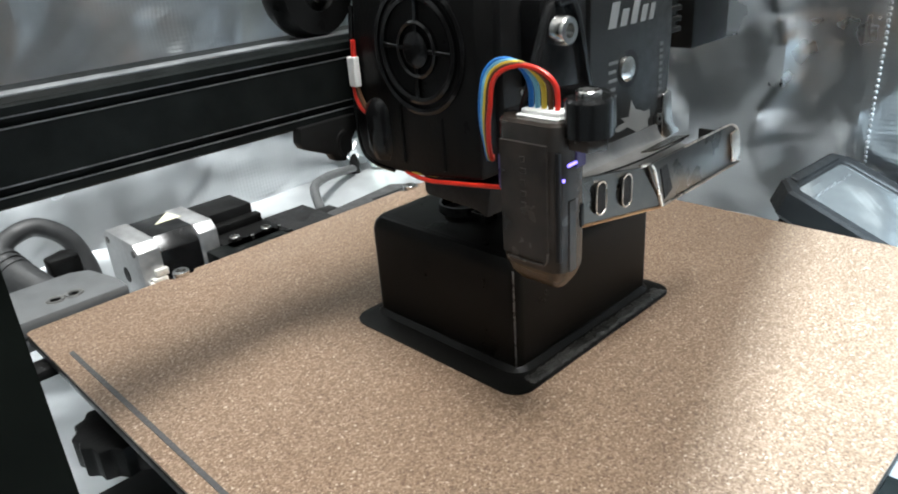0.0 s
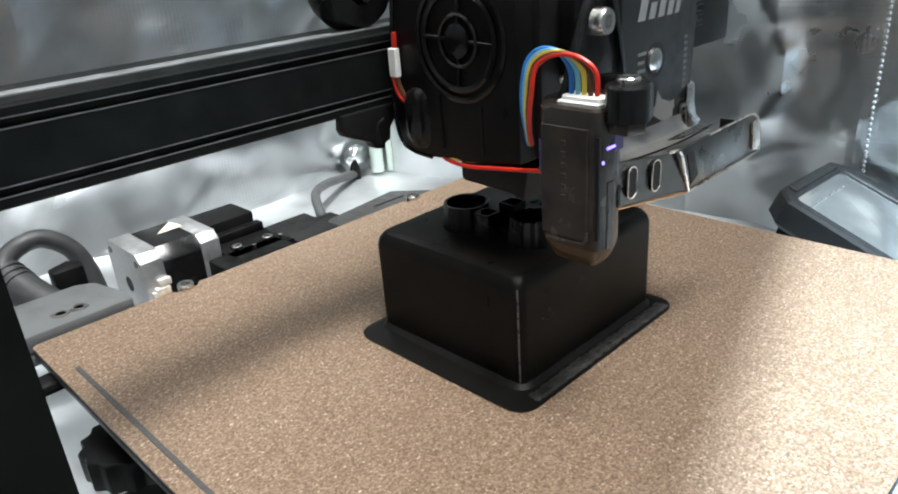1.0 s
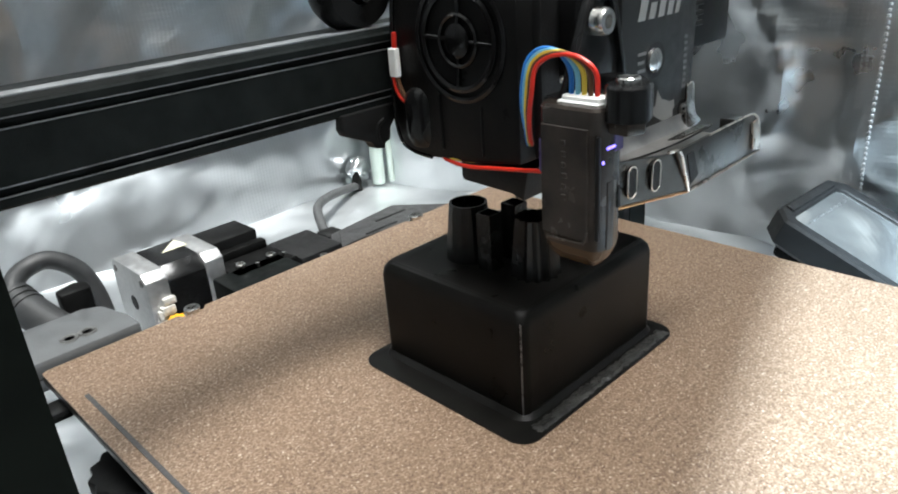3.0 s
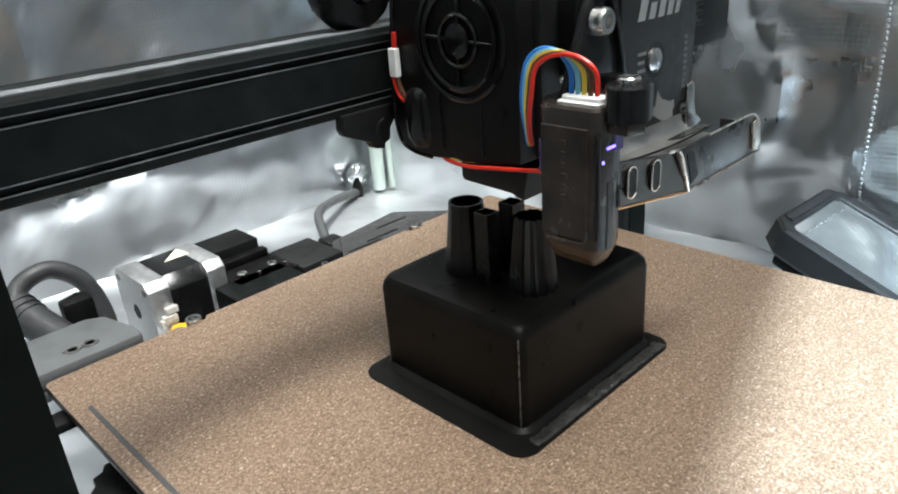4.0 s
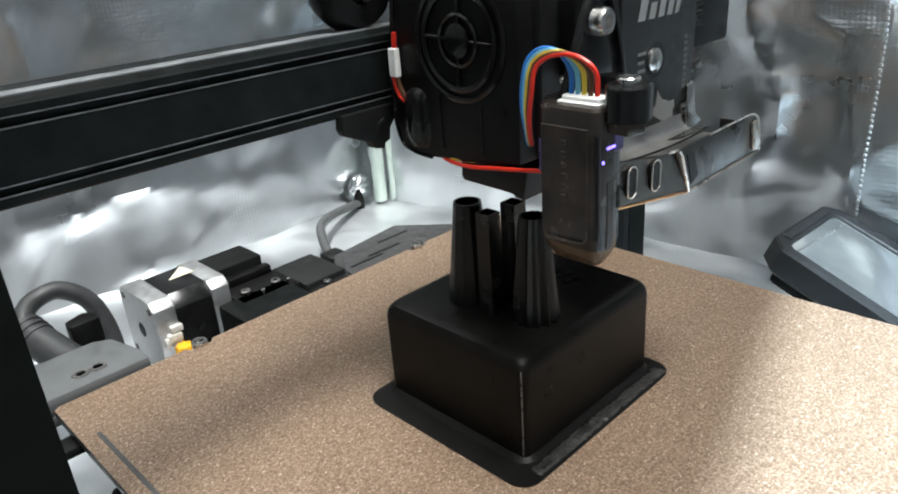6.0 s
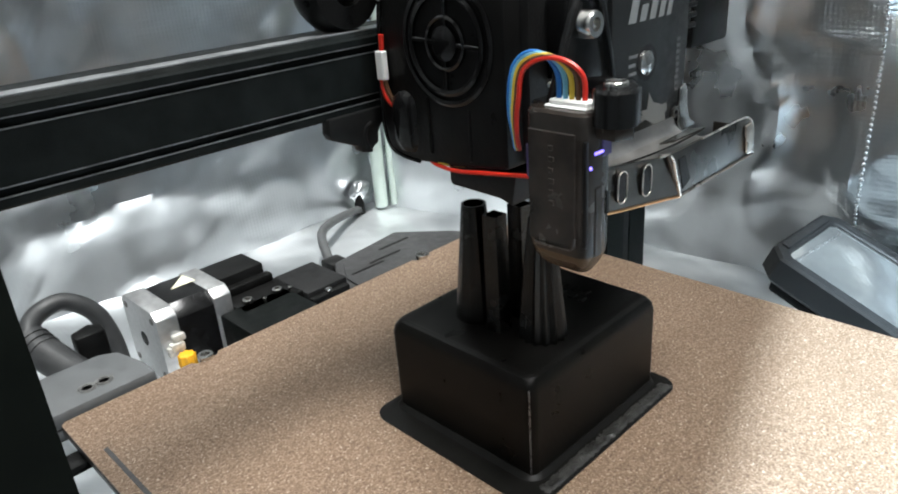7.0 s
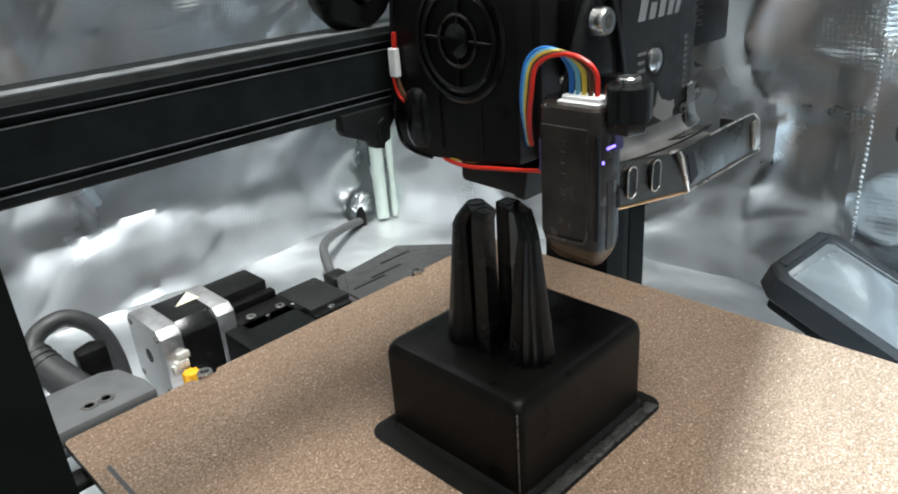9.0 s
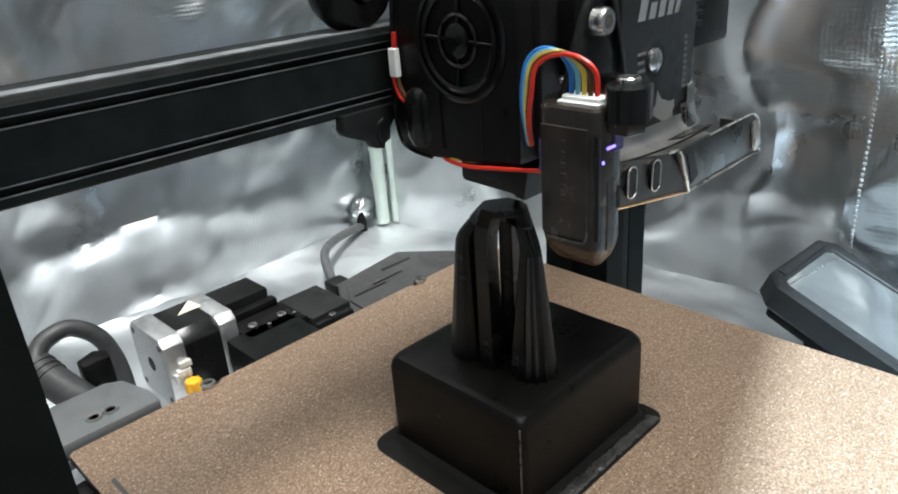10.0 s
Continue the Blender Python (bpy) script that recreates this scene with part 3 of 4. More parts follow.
def print_head():
    hd = thing("extruder_unit", (118.8, 113.2, 38.0), "black print head with fan, probe, coloured wires and metal guard", "extruder")
    X = 92.0                                       # plane of the fan side
    # fan housing: rounded lower edge, long vertical body
    shell = [(89.0, 59.6), (89.0, 128), (133.0, 128), (133.6, 98), (136.6, 80), (137.2, 67), (135.6, 59.6), (131, 57.2), (124, 56.4), (110, 57)]
    part("fan_housing", prism_bm(shell, X, X + 32, "x", 1.6), BLACK, hd, "black moulded fan housing")
    cy, cz = 108.4, 90.3
    fan = part("fan_grille", ring_bm((cy, cz), 11.8, 13.4, 1.2, X + 0.2), GLOSS, hd, "gloss black round fan grille")
    part("outer_lip", ring_bm((cy, cz), 14.6, 16.2, 0.9, X + 0.2), GLOSS, fan)
    part("inner_ring", ring_bm((cy, cz), 6.0, 7.0, 1.2, X + 0.2), GLOSS, fan)
    part("hub", lathe_bm([(4.4, X + 0.2), (4.4, X - 1.2), (3.2, X - 1.8), (0.01, X - 1.9)], (0, cy, cz), "x", 28), GLOSS, fan)
    for a in range(4):
        m = Matrix.Translation((0, cy, cz)) @ Matrix.Rotation(a * math.pi / 2 + 0.06, 4, "X") @ Matrix.Translation((0, -cy, -cz))
        part("spoke", turned(box_bm(X - 1.1, X + 0.2, cy + 4.2, cy + 12.8, cz - 0.6, cz + 0.6, 0.2, 1), m), GLOSS, fan)
    part("corner_boss", lathe_bm([(5.5, 1.8), (6.8, 5), (6.8, 14.5), (6.3, 16.8), (5.0, 18.6), (3.0, 19.7), (0.01, 20.2)], (X + 4.4, 127.0, 57.6), "z", 40), GLOSS, hd)
    part("seam_rib", box_bm(X - 0.6, X + 0.6, 116.6, 117.4, 60, 76, 0.3, 1), BLACK, hd)
    # front block between fan side and plate
    part("front_block", box_bm(X + 6, 168, 86.5, 134, 60, 128, 1.5), MATT, hd)
    part("heater_shroud", prism_bm([(113.9, 57.5), (113.9, 51.3), (112.9, 50.6), (95, 50.0), (91, 48.6), (89.4, 57.5)], X + 3, X + 34, "x", 0.8), MATT, hd, "black silicone heater sock")
    part("cooling_duct", prism_bm([(118, 60), (118, 54), (95, 46), (89, 46), (89, 60)], X + 36, X + 52, "x", 0.8), MATT, hd)
    part("heat_block", box_bm(108, 128, 104, 122, 44.5, 57, 1.0), MATT, hd)
    part("nozzle", lathe_bm([(3.6, 45.0), (3.6, 42.2), (2.4, 41.4), (0.7, 38.1), (0.35, 38.05), (0.01, 38.05)], (118.8, 113.2, 0), "z", 24), DARKSTEEL, hd, "dark brass nozzle")
    # rail wheel and bracket behind
    w = part("wheel", lathe_bm([(5.0, 144.5), (11.0, 144.5), (12.4, 148), (12.4, 152.5), (11.0, 156), (5.0, 156), (5.0, 144.5)], (90.5, 0, 103.6), "y", 40), BLACK, hd, "black plastic rail wheel")
    part("bearing", lathe_bm([(4.9, 146), (4.9, 145.2), (2.6, 145.0), (2.4, 143.5), (0.01, 143.5)], (90.5, 0, 103.6), "y", 28), STEEL, w)
    part("carriage_plate", box_bm(98, 160, 135, 141, 62, 125, 1.2), BLACK, hd)
    lug = [(74.1, 70.6), (73.5, 66.5), (74.4, 64.6), (83.2, 60.9), (84.4, 58.8), (88.0, 58.0), (88.2, 59.4), (90.5, 60.6), (90.8, 63.8), (92.5, 65.8), (95, 70), (104, 70.6)]
    part("belt_lug", prism_bm(lug, 138.0, 142.0, "y", 0.5), BLACK, hd, "black belt clamp lug under the rail")
    part("lug_hook", tube_bm([(88.6, 139, 66.8), (86.2, 139, 65.4), (85.6, 139, 62.4), (86.6, 139, 59.6)], 1.3, 10), BLACK, hd)
    part("housing_rib", box_bm(X - 0.5, X + 0.8, 101.4, 102.2, 60, 74, 0.3, 1), BLACK, hd)
    part("side_rim", tube_bm([(X + 0.6, 134.2, 100), (X + 0.6, 136.6, 82), (X + 0.6, 137.2, 68), (X + 0.6, 135.4, 60.0), (X + 0.6, 130.5, 57.4), (X + 0.6, 123, 56.7)], 0.7, 10), GLOSS, hd)
    # gear side plate with markings
    PYY = 85.0
    pl = part("side_plate", prism_bm([(131, 57), (131, 128), (170, 128), (172.6, 84), (171.5, 64), (169.5, 54), (150, 52)], PYY, PYY + 2.4, "y", 0.4), PLATE, hd, "dark grey metal plate with pale markings")
    # the maker's mark as plain slanted blocks
    for bx, bw, bh in ((138.9, 4.6, 6.6), (144.5, 4.2, 4.4), (149.6, 4.0, 6.6), (154.6, 3.6, 4.4), (159.0, 3.2, 4.4)):
        lean = [(bx, 89.4), (bx + bw - 0.9, 89.4), (bx + bw - 0.9 + bh * 0.3, 89.4 + bh), (bx + bh * 0.3, 89.4 + bh)]
        part("marking_block", prism_bm(lean, PYY - 0.12, PYY + 0.1, "y"), PRINTED, pl)
    for i in range(9):
        z = 66.0 + i * 1.9
        part("marking_bar", box_bm(166.0, 167.8, PYY - 0.12, PYY + 0.1, z, z + 1.0), FAINT, pl)
    for i, (bx, bz, bw) in enumerate(((139.5, 72.5, 3.4), (139.5, 75.0, 4.2), (139.5, 77.4, 3.6), (139.5, 79.8, 4.4), (141.0, 70.4, 2.6))):
        part("marking_bar", box_bm(bx, bx + bw, PYY - 0.12, PYY + 0.1, bz, bz + 0.9), FAINT, pl)
    # pale flame-like emblem
    em = [(142.0, 60.9), (144.9, 62.0), (148.2, 62.3), (146.3, 63.9), (150.2, 63.5), (150.7, 65.9), (151.2, 68.2), (153.6, 65.1), (156.5, 64.2), (158.7, 63.3), (161.4, 63.4), (161.9, 61.0), (160.5, 60.5), (161.6, 57.2), (160.1, 57.4), (158.9, 58.7), (158.2, 57.2), (159.3, 55.4), (157.5, 54.3), (155.0, 54.5), (154.0, 55.5), (156.3, 55.3), (155.3, 57.5), (152.0, 59.4), (149.7, 60.7), (145.0, 60.2)]
    part("emblem", prism_bm(em, PYY - 0.14, PYY + 0.1, "y"), PRINTED, pl, "pale grey flame-shaped emblem", smooth=False)
    for sx, sz, r in ((149.3, 77.5, 5.2), (167.0, 59.2, 3.2)):
        part("slot", lathe_bm([(r, PYY - 0.1), (r, PYY + 0.3), (0.01, PYY + 0.3), (0.01, PYY - 0.1), (r, PYY - 0.1)], (sx, 0, sz), "y", 24), MATT, pl)
    part("screw", lathe_bm([(3.6, PYY + 0.2), (3.5, PYY - 1.0), (2.4, PYY - 1.7), (0.01, PYY - 2.0)], (148.0, 0, 77.6), "y", 24), STEEL, pl, "bright domed screw")
    screw(pl, (166.6, PYY + 0.2, 59.3), 1.8, "y", DARKSTEEL, "", 1.0, -1)
    screw(hd, (174.5, 92, 74.5), 2.6, "y", STEEL, "", 1.8, -1)
    part("side_tab", prism_bm([(168, 52), (168, 66.5), (171.0, 67.5), (172.6, 66.4), (173.4, 60), (175, 56), (179, 53)], 84.0, 84.9, "y", 0.3), STEEL, hd, "bright steel tab")
    part("motor_block", box_bm(168, 188, 92, 130, 82, 128, 1.2), BLACK, hd, "ribbed black motor block")
    for i in range(4):
        part("fin", box_bm(170, 189, 90.8, 92.4, 82 + i * 3.2, 83.6 + i * 3.2, 0.3, 1), BLACK, hd)
    # gusset that carries the probe
    part("gusset", prism_bm([(89.5, 79), (97.5, 97), (99.5, 101), (105, 101.5), (107, 98), (112.5, 79)], 72.6, 75.4, "y", 0.6), GLOSS, hd, "gloss black triangular bracket")
    part("gusset_rib", prism_bm([(75, 80), (75, 101), (86, 101), (86, 80)], 104.0, 106.4, "x", 0.5), GLOSS, hd)
    part("gusset_foot", box_bm(90.0, 112.0, 72.0, 80.0, 77.0, 79.4, 0.8), GLOSS, hd)
    part("gusset_flange", prism_bm([(99.8, 101.4), (105.2, 101.9), (107.6, 98.4), (112.8, 79.4), (111.6, 79.4), (106.2, 97.4), (104.4, 100.4), (100.0, 100.2)], 71.2, 72.8, "y", 0.3), GLOSS, hd)
    screw(hd, (100.2, 72.1, 95.2), 3.2, "y", STEEL, "bright steel socket screw", 3.2, -1)
    part("probe_arm", box_bm(94, 101, 57, 74, 75.0, 80.8, 0.8), GLOSS, hd)
    part("probe_ear", lathe_bm([(4.9, 76.4), (4.9, 83.6), (4.4, 84.3), (0.01, 84.3)], (90.4, 57.2, 0), "z", 28), GLOSS, hd)
    part("ear_block", prism_bm([(90.4, 52.4), (94.5, 53.4), (100.5, 59), (101.5, 68), (97, 70), (95.8, 62)], 76.0, 84.0, "z", 0.6), GLOSS, hd)
    part("probe_flange", prism_bm([(87.0, 55.0), (91.5, 53.2), (95.2, 56.5), (95.4, 60.3), (87.5, 60.3)], 73.4, 76.3, "z", 0.5), SMOKE, hd, "smoked translucent mounting flange")
    screw(hd, (90.4, 57.2, 84.2), 2.6, "z", STEEL, "bright steel screw", 1.5)
    screw(hd, (98.5, 79.5, 81.0), 2.0, "z", STEEL, "bright steel screw", 1.3)
    # the levelling probe
    px0, px1, py0, py1 = 85.0, 95.6, 60.5, 78.4
    lv = [(39.8, 3.4, 1.5), (40.2, 2.8, 2.0), (42.5, 1.3, 2.6), (45.0, 0.3, 3.4), (46.5, 0.0, 3.6), (78.2, 0.0, 3.6), (79.0, 0.5, 3.2)]
    rg = [(rounded(px0 + i, px1 - i, py0 + i, py1 - i, r, 5), z) for z, i, r in lv]
    pb = part("probe", loft_bm(rg[3:]), SMOKE, hd, "smoked translucent levelling probe")
    part("probe_cap", loft_bm([(rounded(px0 - 0.08, px1 + 0.08, py0 - 0.08, py1 + 0.08, 3.6, 5), 73.2), (rounded(px0 - 0.08, px1 + 0.08, py0 - 0.08, py1 + 0.08, 3.6, 5), 78.3)]), SMOKE_PALE, pb, "paler translucent cap")
    part("probe_tip", loft_bm(rg[:4]), AMBER, pb, "amber translucent lower shell")
    part("probe_window", box_bm(px0 - 0.35, px0 + 0.2, py0 + 3.0, py1 - 1.6, 47.5, 74.5, 0.3, 1), SMOKE, pb)
    for i in range(6):
        part("raised_mark", box_bm(px0 - 0.55, px0 - 0.2, 69.2 + (i % 2) * 0.3, 70.9, 57.0 + i * 2.6, 58.3 + i * 2.6, 0.15, 1), SMOKE, pb)
    part("socket", box_bm(87.6, 93.6, 63.0, 74.2, 78.8, 79.5, 0.3, 1), WHITE, pb, "white plug socket")
    part("plug", box_bm(88.4, 92.6, 63.2, 73.4, 79.3, 80.6, 0.3, 1), WHITE, pb, "white wire plug")
    part("led", box_bm(85.9, 86.7, 60.2, 60.7, 66.6, 67.4, 0.2, 1), PURPLE, pb, "violet indicator light")
    part("led", box_bm(87.6, 91.0, 60.2, 60.6, 69.6, 70.3, 0.15, 1), PURPLE, pb, "violet glow")
    part("light_guide", box_bm(88.0, 90.6, 60.25, 60.75, 45.0, 62.0, 0.2, 1), SMOKE_PALE, pb, "pale translucent strip")
    part("groove", box_bm(85.3, 86.3, 60.9, 62.0, 48.0, 73.0, 0.2, 1), MATT, pb)
    part("glow_edge", box_bm(px0 - 0.1, px0 + 0.5, py1 - 1.9, py1 - 0.9, 62.5, 70.5, 0.2, 1), VIOLET, pb, "violet light seen through the shell")
    part("window_step", tube_bm([(px0 - 0.2, py1 - 3.0, 46.6), (px0 - 0.2, py0 + 6.0, 46.6), (px0 - 0.2, py0 + 4.0, 47.4), (px0 - 0.2, py0 + 3.2, 50.0)], 0.35, 8), SMOKE_PALE, pb)
    part("probe_slot", box_bm(92.2, 93.4, 60.2, 60.7, 54.5, 60.0, 0.2, 1), MATT, pb)
    part("probe_slot", box_bm(90.5, 94.0, 60.2, 60.7, 68.6, 74.2, 0.2, 1), VIOLET, pb)
    for i, (nm, mat) in enumerate((("blue", BLUE), ("pale blue", LIGHTBLUE), ("yellow", YELLOW), ("brown", BROWN), ("red", RED))):
        y = 72.0 - i * 1.75
        yd = 83.2 - i * 0.72
        mid = 81.7 + (yd - 81.7) * 0.7
        low = 82.6 + (yd - 81.7) * 0.35
        c, half = (y + yd) / 2, (yd - y) / 2
        arch = [(90.3 - 3.2 * k / 6, c - half * math.cos(k * math.pi / 6), 84.6 + (6.0 - i * 0.25) * math.sin(k * math.pi / 6)) for k in range(7)]
        part("wire", tube_bm([(90.4, y, 79.8)] + arch + [(86.9, yd + 0.5, 80.5), (86.9, mid + 0.9, 76.0), (87.4, low, 71.0), (90.0, low + 1.6, 67.0), (97.0, 90.0, 65.0)], 0.6, 8),
             mat, hd, nm + " insulated wire")
    # fan cable with plug
    part("fan_wire", tube_bm([(91.0, 132.8, 91.5), (91.0, 133.0, 89.0), (91.0, 133.2, 86.2)], 0.75, 8), RED, hd, "red wire")
    part("fan_plug", box_bm(89.6, 91.6, 131.6, 134.8, 79.2, 87.2, 0.3, 1), WHITE, hd, "white cable plug")
    part("fan_wire", tube_bm([(90.6, 133.8, 79.4), (90.6, 133.4, 76.4), (90.9, 132.0, 73.4), (92.2, 130.4, 71.4)], 0.75, 8), RED, hd, "red wire")
    part("fan_wire", tube_bm([(90.6, 132.6, 79.4), (90.9, 132.2, 76.6), (91.4, 131.0, 73.6), (92.4, 130.0, 71.8)], 0.7, 8), BROWN, hd, "dark wire")
    part("heater_wire", tube_bm([(93.5, 121.6, 58.4), (92.6, 116, 56.8), (91.8, 108, 56.6), (91.6, 98, 57.8), (91.8, 88, 59.0), (92, 80, 60)], 0.6, 8), RED, hd, "red heater wire")
    part("heater_wire", tube_bm([(93.5, 119, 57.8), (92.6, 113, 57.6), (94, 107, 57.6)], 0.5, 8), YELLOW, hd, "ochre heater wire")
    # folded steel guard
    def strip(a, b, z0a, z1a, z0b, z1b, th=0.8):
        (xa, ya), (xb, yb) = a, b
        d = Vector((xb - xa, yb - ya, 0)).normalized()
        nrm = Vector((-d.y, d.x, 0)) * th
        bm = bmesh.new()
        q = [(xa, ya, z0a), (xb, yb, z0b), (xb, yb, z1b), (xa, ya, z1a)]
        f = [bm.verts.new(v) for v in q]
        g = [bm.verts.new(Vector(v) + nrm) for v in q]
        bm.faces.new(f)
        bm.faces.new(g[::-1])
        for i in range(4):
            bm.faces.new((f[i], f[(i + 1) % 4], g[(i + 1) % 4], g[i]))
        bmesh.ops.recalc_face_normals(bm, faces=bm.faces[:])
        return bm
    G0, G1, G2 = (104.0, 76.0), (139.0, 67.0), (184.5, 67.0)
    gd = part("guard", strip(G0, G1, 45.6, 58.5, 43.6, 55.5), DARKSTEEL, hd, "folded dark steel guard plate")
    front = [(139.0, 43.6), (185.6, 43.8), (184.2, 51.0), (182.6, 54.6), (179.0, 57.0), (173.0, 57.6), (131.5, 57.0)]
    part("guard_front", prism_bm(front, 67.0, 67.9, "y", 0.2), DARKSTEEL, gd)
    part("guard_end", strip(G2, (184.5, 80.0), 43.9, 53.0, 43.9, 53.0), DARKSTEEL, gd)
    part("guard_return", prism_bm([(179.4, 45.4), (185.0, 44.3), (183.4, 52.0), (181.2, 55.2), (177.4, 54.6)], 66.2, 66.9, "y", 0.15), BRONZE, gd, "bright bronzed fold at the end")
    part("guard_recess", prism_bm([(140.4, 45.2), (144.2, 47.2), (140.6, 55.0), (137.2, 54.6)], 66.7, 66.98, "y"), MATT, gd)
    part("guard_edge", tube_bm([(104, 75.9, 45.4), (121, 71.5, 44.4), (138.8, 66.9, 43.4)], 0.4, 8, 4), COPPER, gd, "coppery bright cut edge")
    part("guard_edge", tube_bm([(139, 66.8, 43.5), (160, 66.8, 43.6), (185.4, 66.8, 43.9)], 0.32, 8, 4), BRONZE, gd, "bright cut edge")
    part("guard_edge", tube_bm([(139, 66.8, 43.5), (136.4, 66.9, 50.0), (134.4, 67.1, 55.2), (132.6, 67.6, 56.8), (129.5, 68.4, 57.0)], 0.5, 8, 6), BRONZE, gd)
    part("guard_edge", tube_bm([(185.6, 66.8, 43.9), (184.2, 66.8, 51.0), (182.6, 66.8, 54.6), (179.0, 66.8, 57.0), (173, 66.8, 57.6), (150, 66.9, 57.3)], 0.28, 8, 6), BRONZE, gd)
    for sx in (115.5, 124.0):
        yy = 76.0 - (sx - 104.0) * 9 / 35
        part("guard_slot", prism_bm([(sx + 2.1 + 2.1 * math.cos(a), 51.2 + (2.2 if math.sin(a) > 0 else -2.2) + 2.1 * math.sin(a)) for a in (k * math.pi / 8 + 0.01 for k in range(16))], yy - 1.0, yy + 0.5, "y"), MATT, gd)
        rim = [(sx + 2.1 + 2.2 * math.cos(a), yy - 1.05, 51.2 + (2.2 if math.sin(a) > 0 else -2.2) + 2.2 * math.sin(a)) for a in (k * math.pi / 8 + 0.01 for k in range(17))]
        part("slot_rim", tube_bm(rim, 0.22, 6, 2), BRONZE, gd)
    # bent lower edge of the plate, sweeping forward to the guard
    sweep = [(84.8, 58.0), (84.3, 55.8), (82.6, 54.0), (79.0, 53.2), (73.0, 53.0), (73.0, 52.3), (79.2, 52.5), (83.2, 53.3), (85.2, 55.4), (85.7, 58.0)]
    part("bent_flap", prism_bm(sweep, 118, 166, "x"), SATIN, gd, "satin steel flap bent forward")
    part("seam_fold", tube_bm([(106, 76.0, 57.4), (122, 73.5, 56.6), (140, 72.0, 56.4), (158, 71.5, 57.0)], 0.3, 8, 4), BLACK, gd)
    part("seam_fold", prism_bm([(146, 73.5), (164, 73.0), (160, 76.4), (142, 75.6)], 56.2, 56.7, "z"), STEEL, gd, "bright folded steel edge")
    return hd


HEAD = print_head()


def upright(name, x0, x1, y0, y1, label, mat):
    """An aluminium upright with a slot in each wide face."""
    up = thing(name, ((x0 + x1) / 2, (y0 + y1) / 2, TZ0 + 2), label, "upright")
    ym, xm = (y0 + y1) / 2, (x0 + x1) / 2
    pts = [(x0, y0), (xm - 3, y0), (xm - 3, y0 + 2), (xm + 3, y0 + 2), (xm + 3, y0), (x1, y0), (x1, ym - 3), (x1 - 2, ym - 3), (x1 - 2, ym + 3), (x1, ym + 3), (x1, y1), (x0, y1),
           (x0, ym + 3), (x0 + 2, ym + 3), (x0 + 2, ym - 3), (x0, ym - 3)]
    part("extrusion", prism_bm(pts, TZ0 + 2, 480, "z"), mat, up, smooth=False)
    part("slot_cover", box_bm(xm - 2.8, xm + 2.8, y0 + 0.4, y0 + 1.9, TZ0 + 10, 478, 0.3, 1), MATT, up)
    part("slot_cover", box_bm(x1 - 1.9, x1 - 0.4, ym - 2.8, ym + 2.8, TZ0 + 10, 478, 0.3, 1), MATT, up)
    part("foot_plate", box_bm(x0 - 3, x1 + 3, y0 - 3, y1 + 3, TZ0 + 3, TZ0 + 8, 1), BLACK, up)
    return up


upright("z_upright", 250, 286, 166, 206, "black aluminium upright behind the bed", ANODISED)


# ---- behind and beside the bed ----
def stepper():
    m = thing("stepper_motor", (85, 320, -50), "square stepper motor with silver end caps and black body", "motor")
    y0, y1, z0, z1 = 301.0, 341.5, -50.0, -9.0

    def sq(c):
        return [(y0 + c, z0), (y1 - c, z0), (y1, z0 + c), (y1, z1 - c), (y1 - c, z1), (y0 + c, z1), (y0, z1 - c), (y0, z0 + c)]
    cap = part("end_cap", prism_bm(sq(4), 65, 76, "x", 0.5), ALU, m, "silver cast front cap")
    part("shaft_recess", lathe_bm([(4.0, 64.9), (4.0, 65.4), (0.01, 65.4), (0.01, 64.9), (4.0, 64.9)], (0, 321.5, -29), "x", 24), MATT, cap)
    for yy, zz in ((306, -14), (336.5, -14), (336.5, -45), (306, -45)):
        part("screw", lathe_bm([(1.8, 65.1), (1.8, 64.6), (0.01, 64.6)], (0, yy, zz), "x", 14), DARKSTEEL, cap)
    part("motor_body", prism_bm(sq(6.5), 76, 96, "x", 0.4), GLOSS, m, "black laminated motor body")
    part("rear_cap", prism_bm(sq(4), 96, 106, "x", 0.5), ALU, m, "silver cast rear cap")
    part("warning_label", prism_bm([(84, 322), (96, 334), (98, 322)], z1 + 0.02, z1 + 0.25, "z"), STICKER, m, "cream sticker")
    part("connector", joined(box_bm(68.5, 75.5, 297.4, 301.2, -31, -26.5, 0.6), box_bm(70.5, 77, 298.2, 301.2, -26.4, -22.5, 0.8), box_bm(66.8, 69.5, 297.8, 300.8, -33, -28, 0.5)), WORN_WHITE, m, "off-white plug with loose wires")
    part("wire_clip", prism_bm([(73 + (4.6 if k % 2 else 3.4) * math.cos(k * math.pi / 8), 293 + (4.6 if k % 2 else 3.4) * math.sin(k * math.pi / 8)) for k in range(16)], -38, -31, "z", 0.4), BELTY, m, "orange-yellow plug")
    return m


stepper()


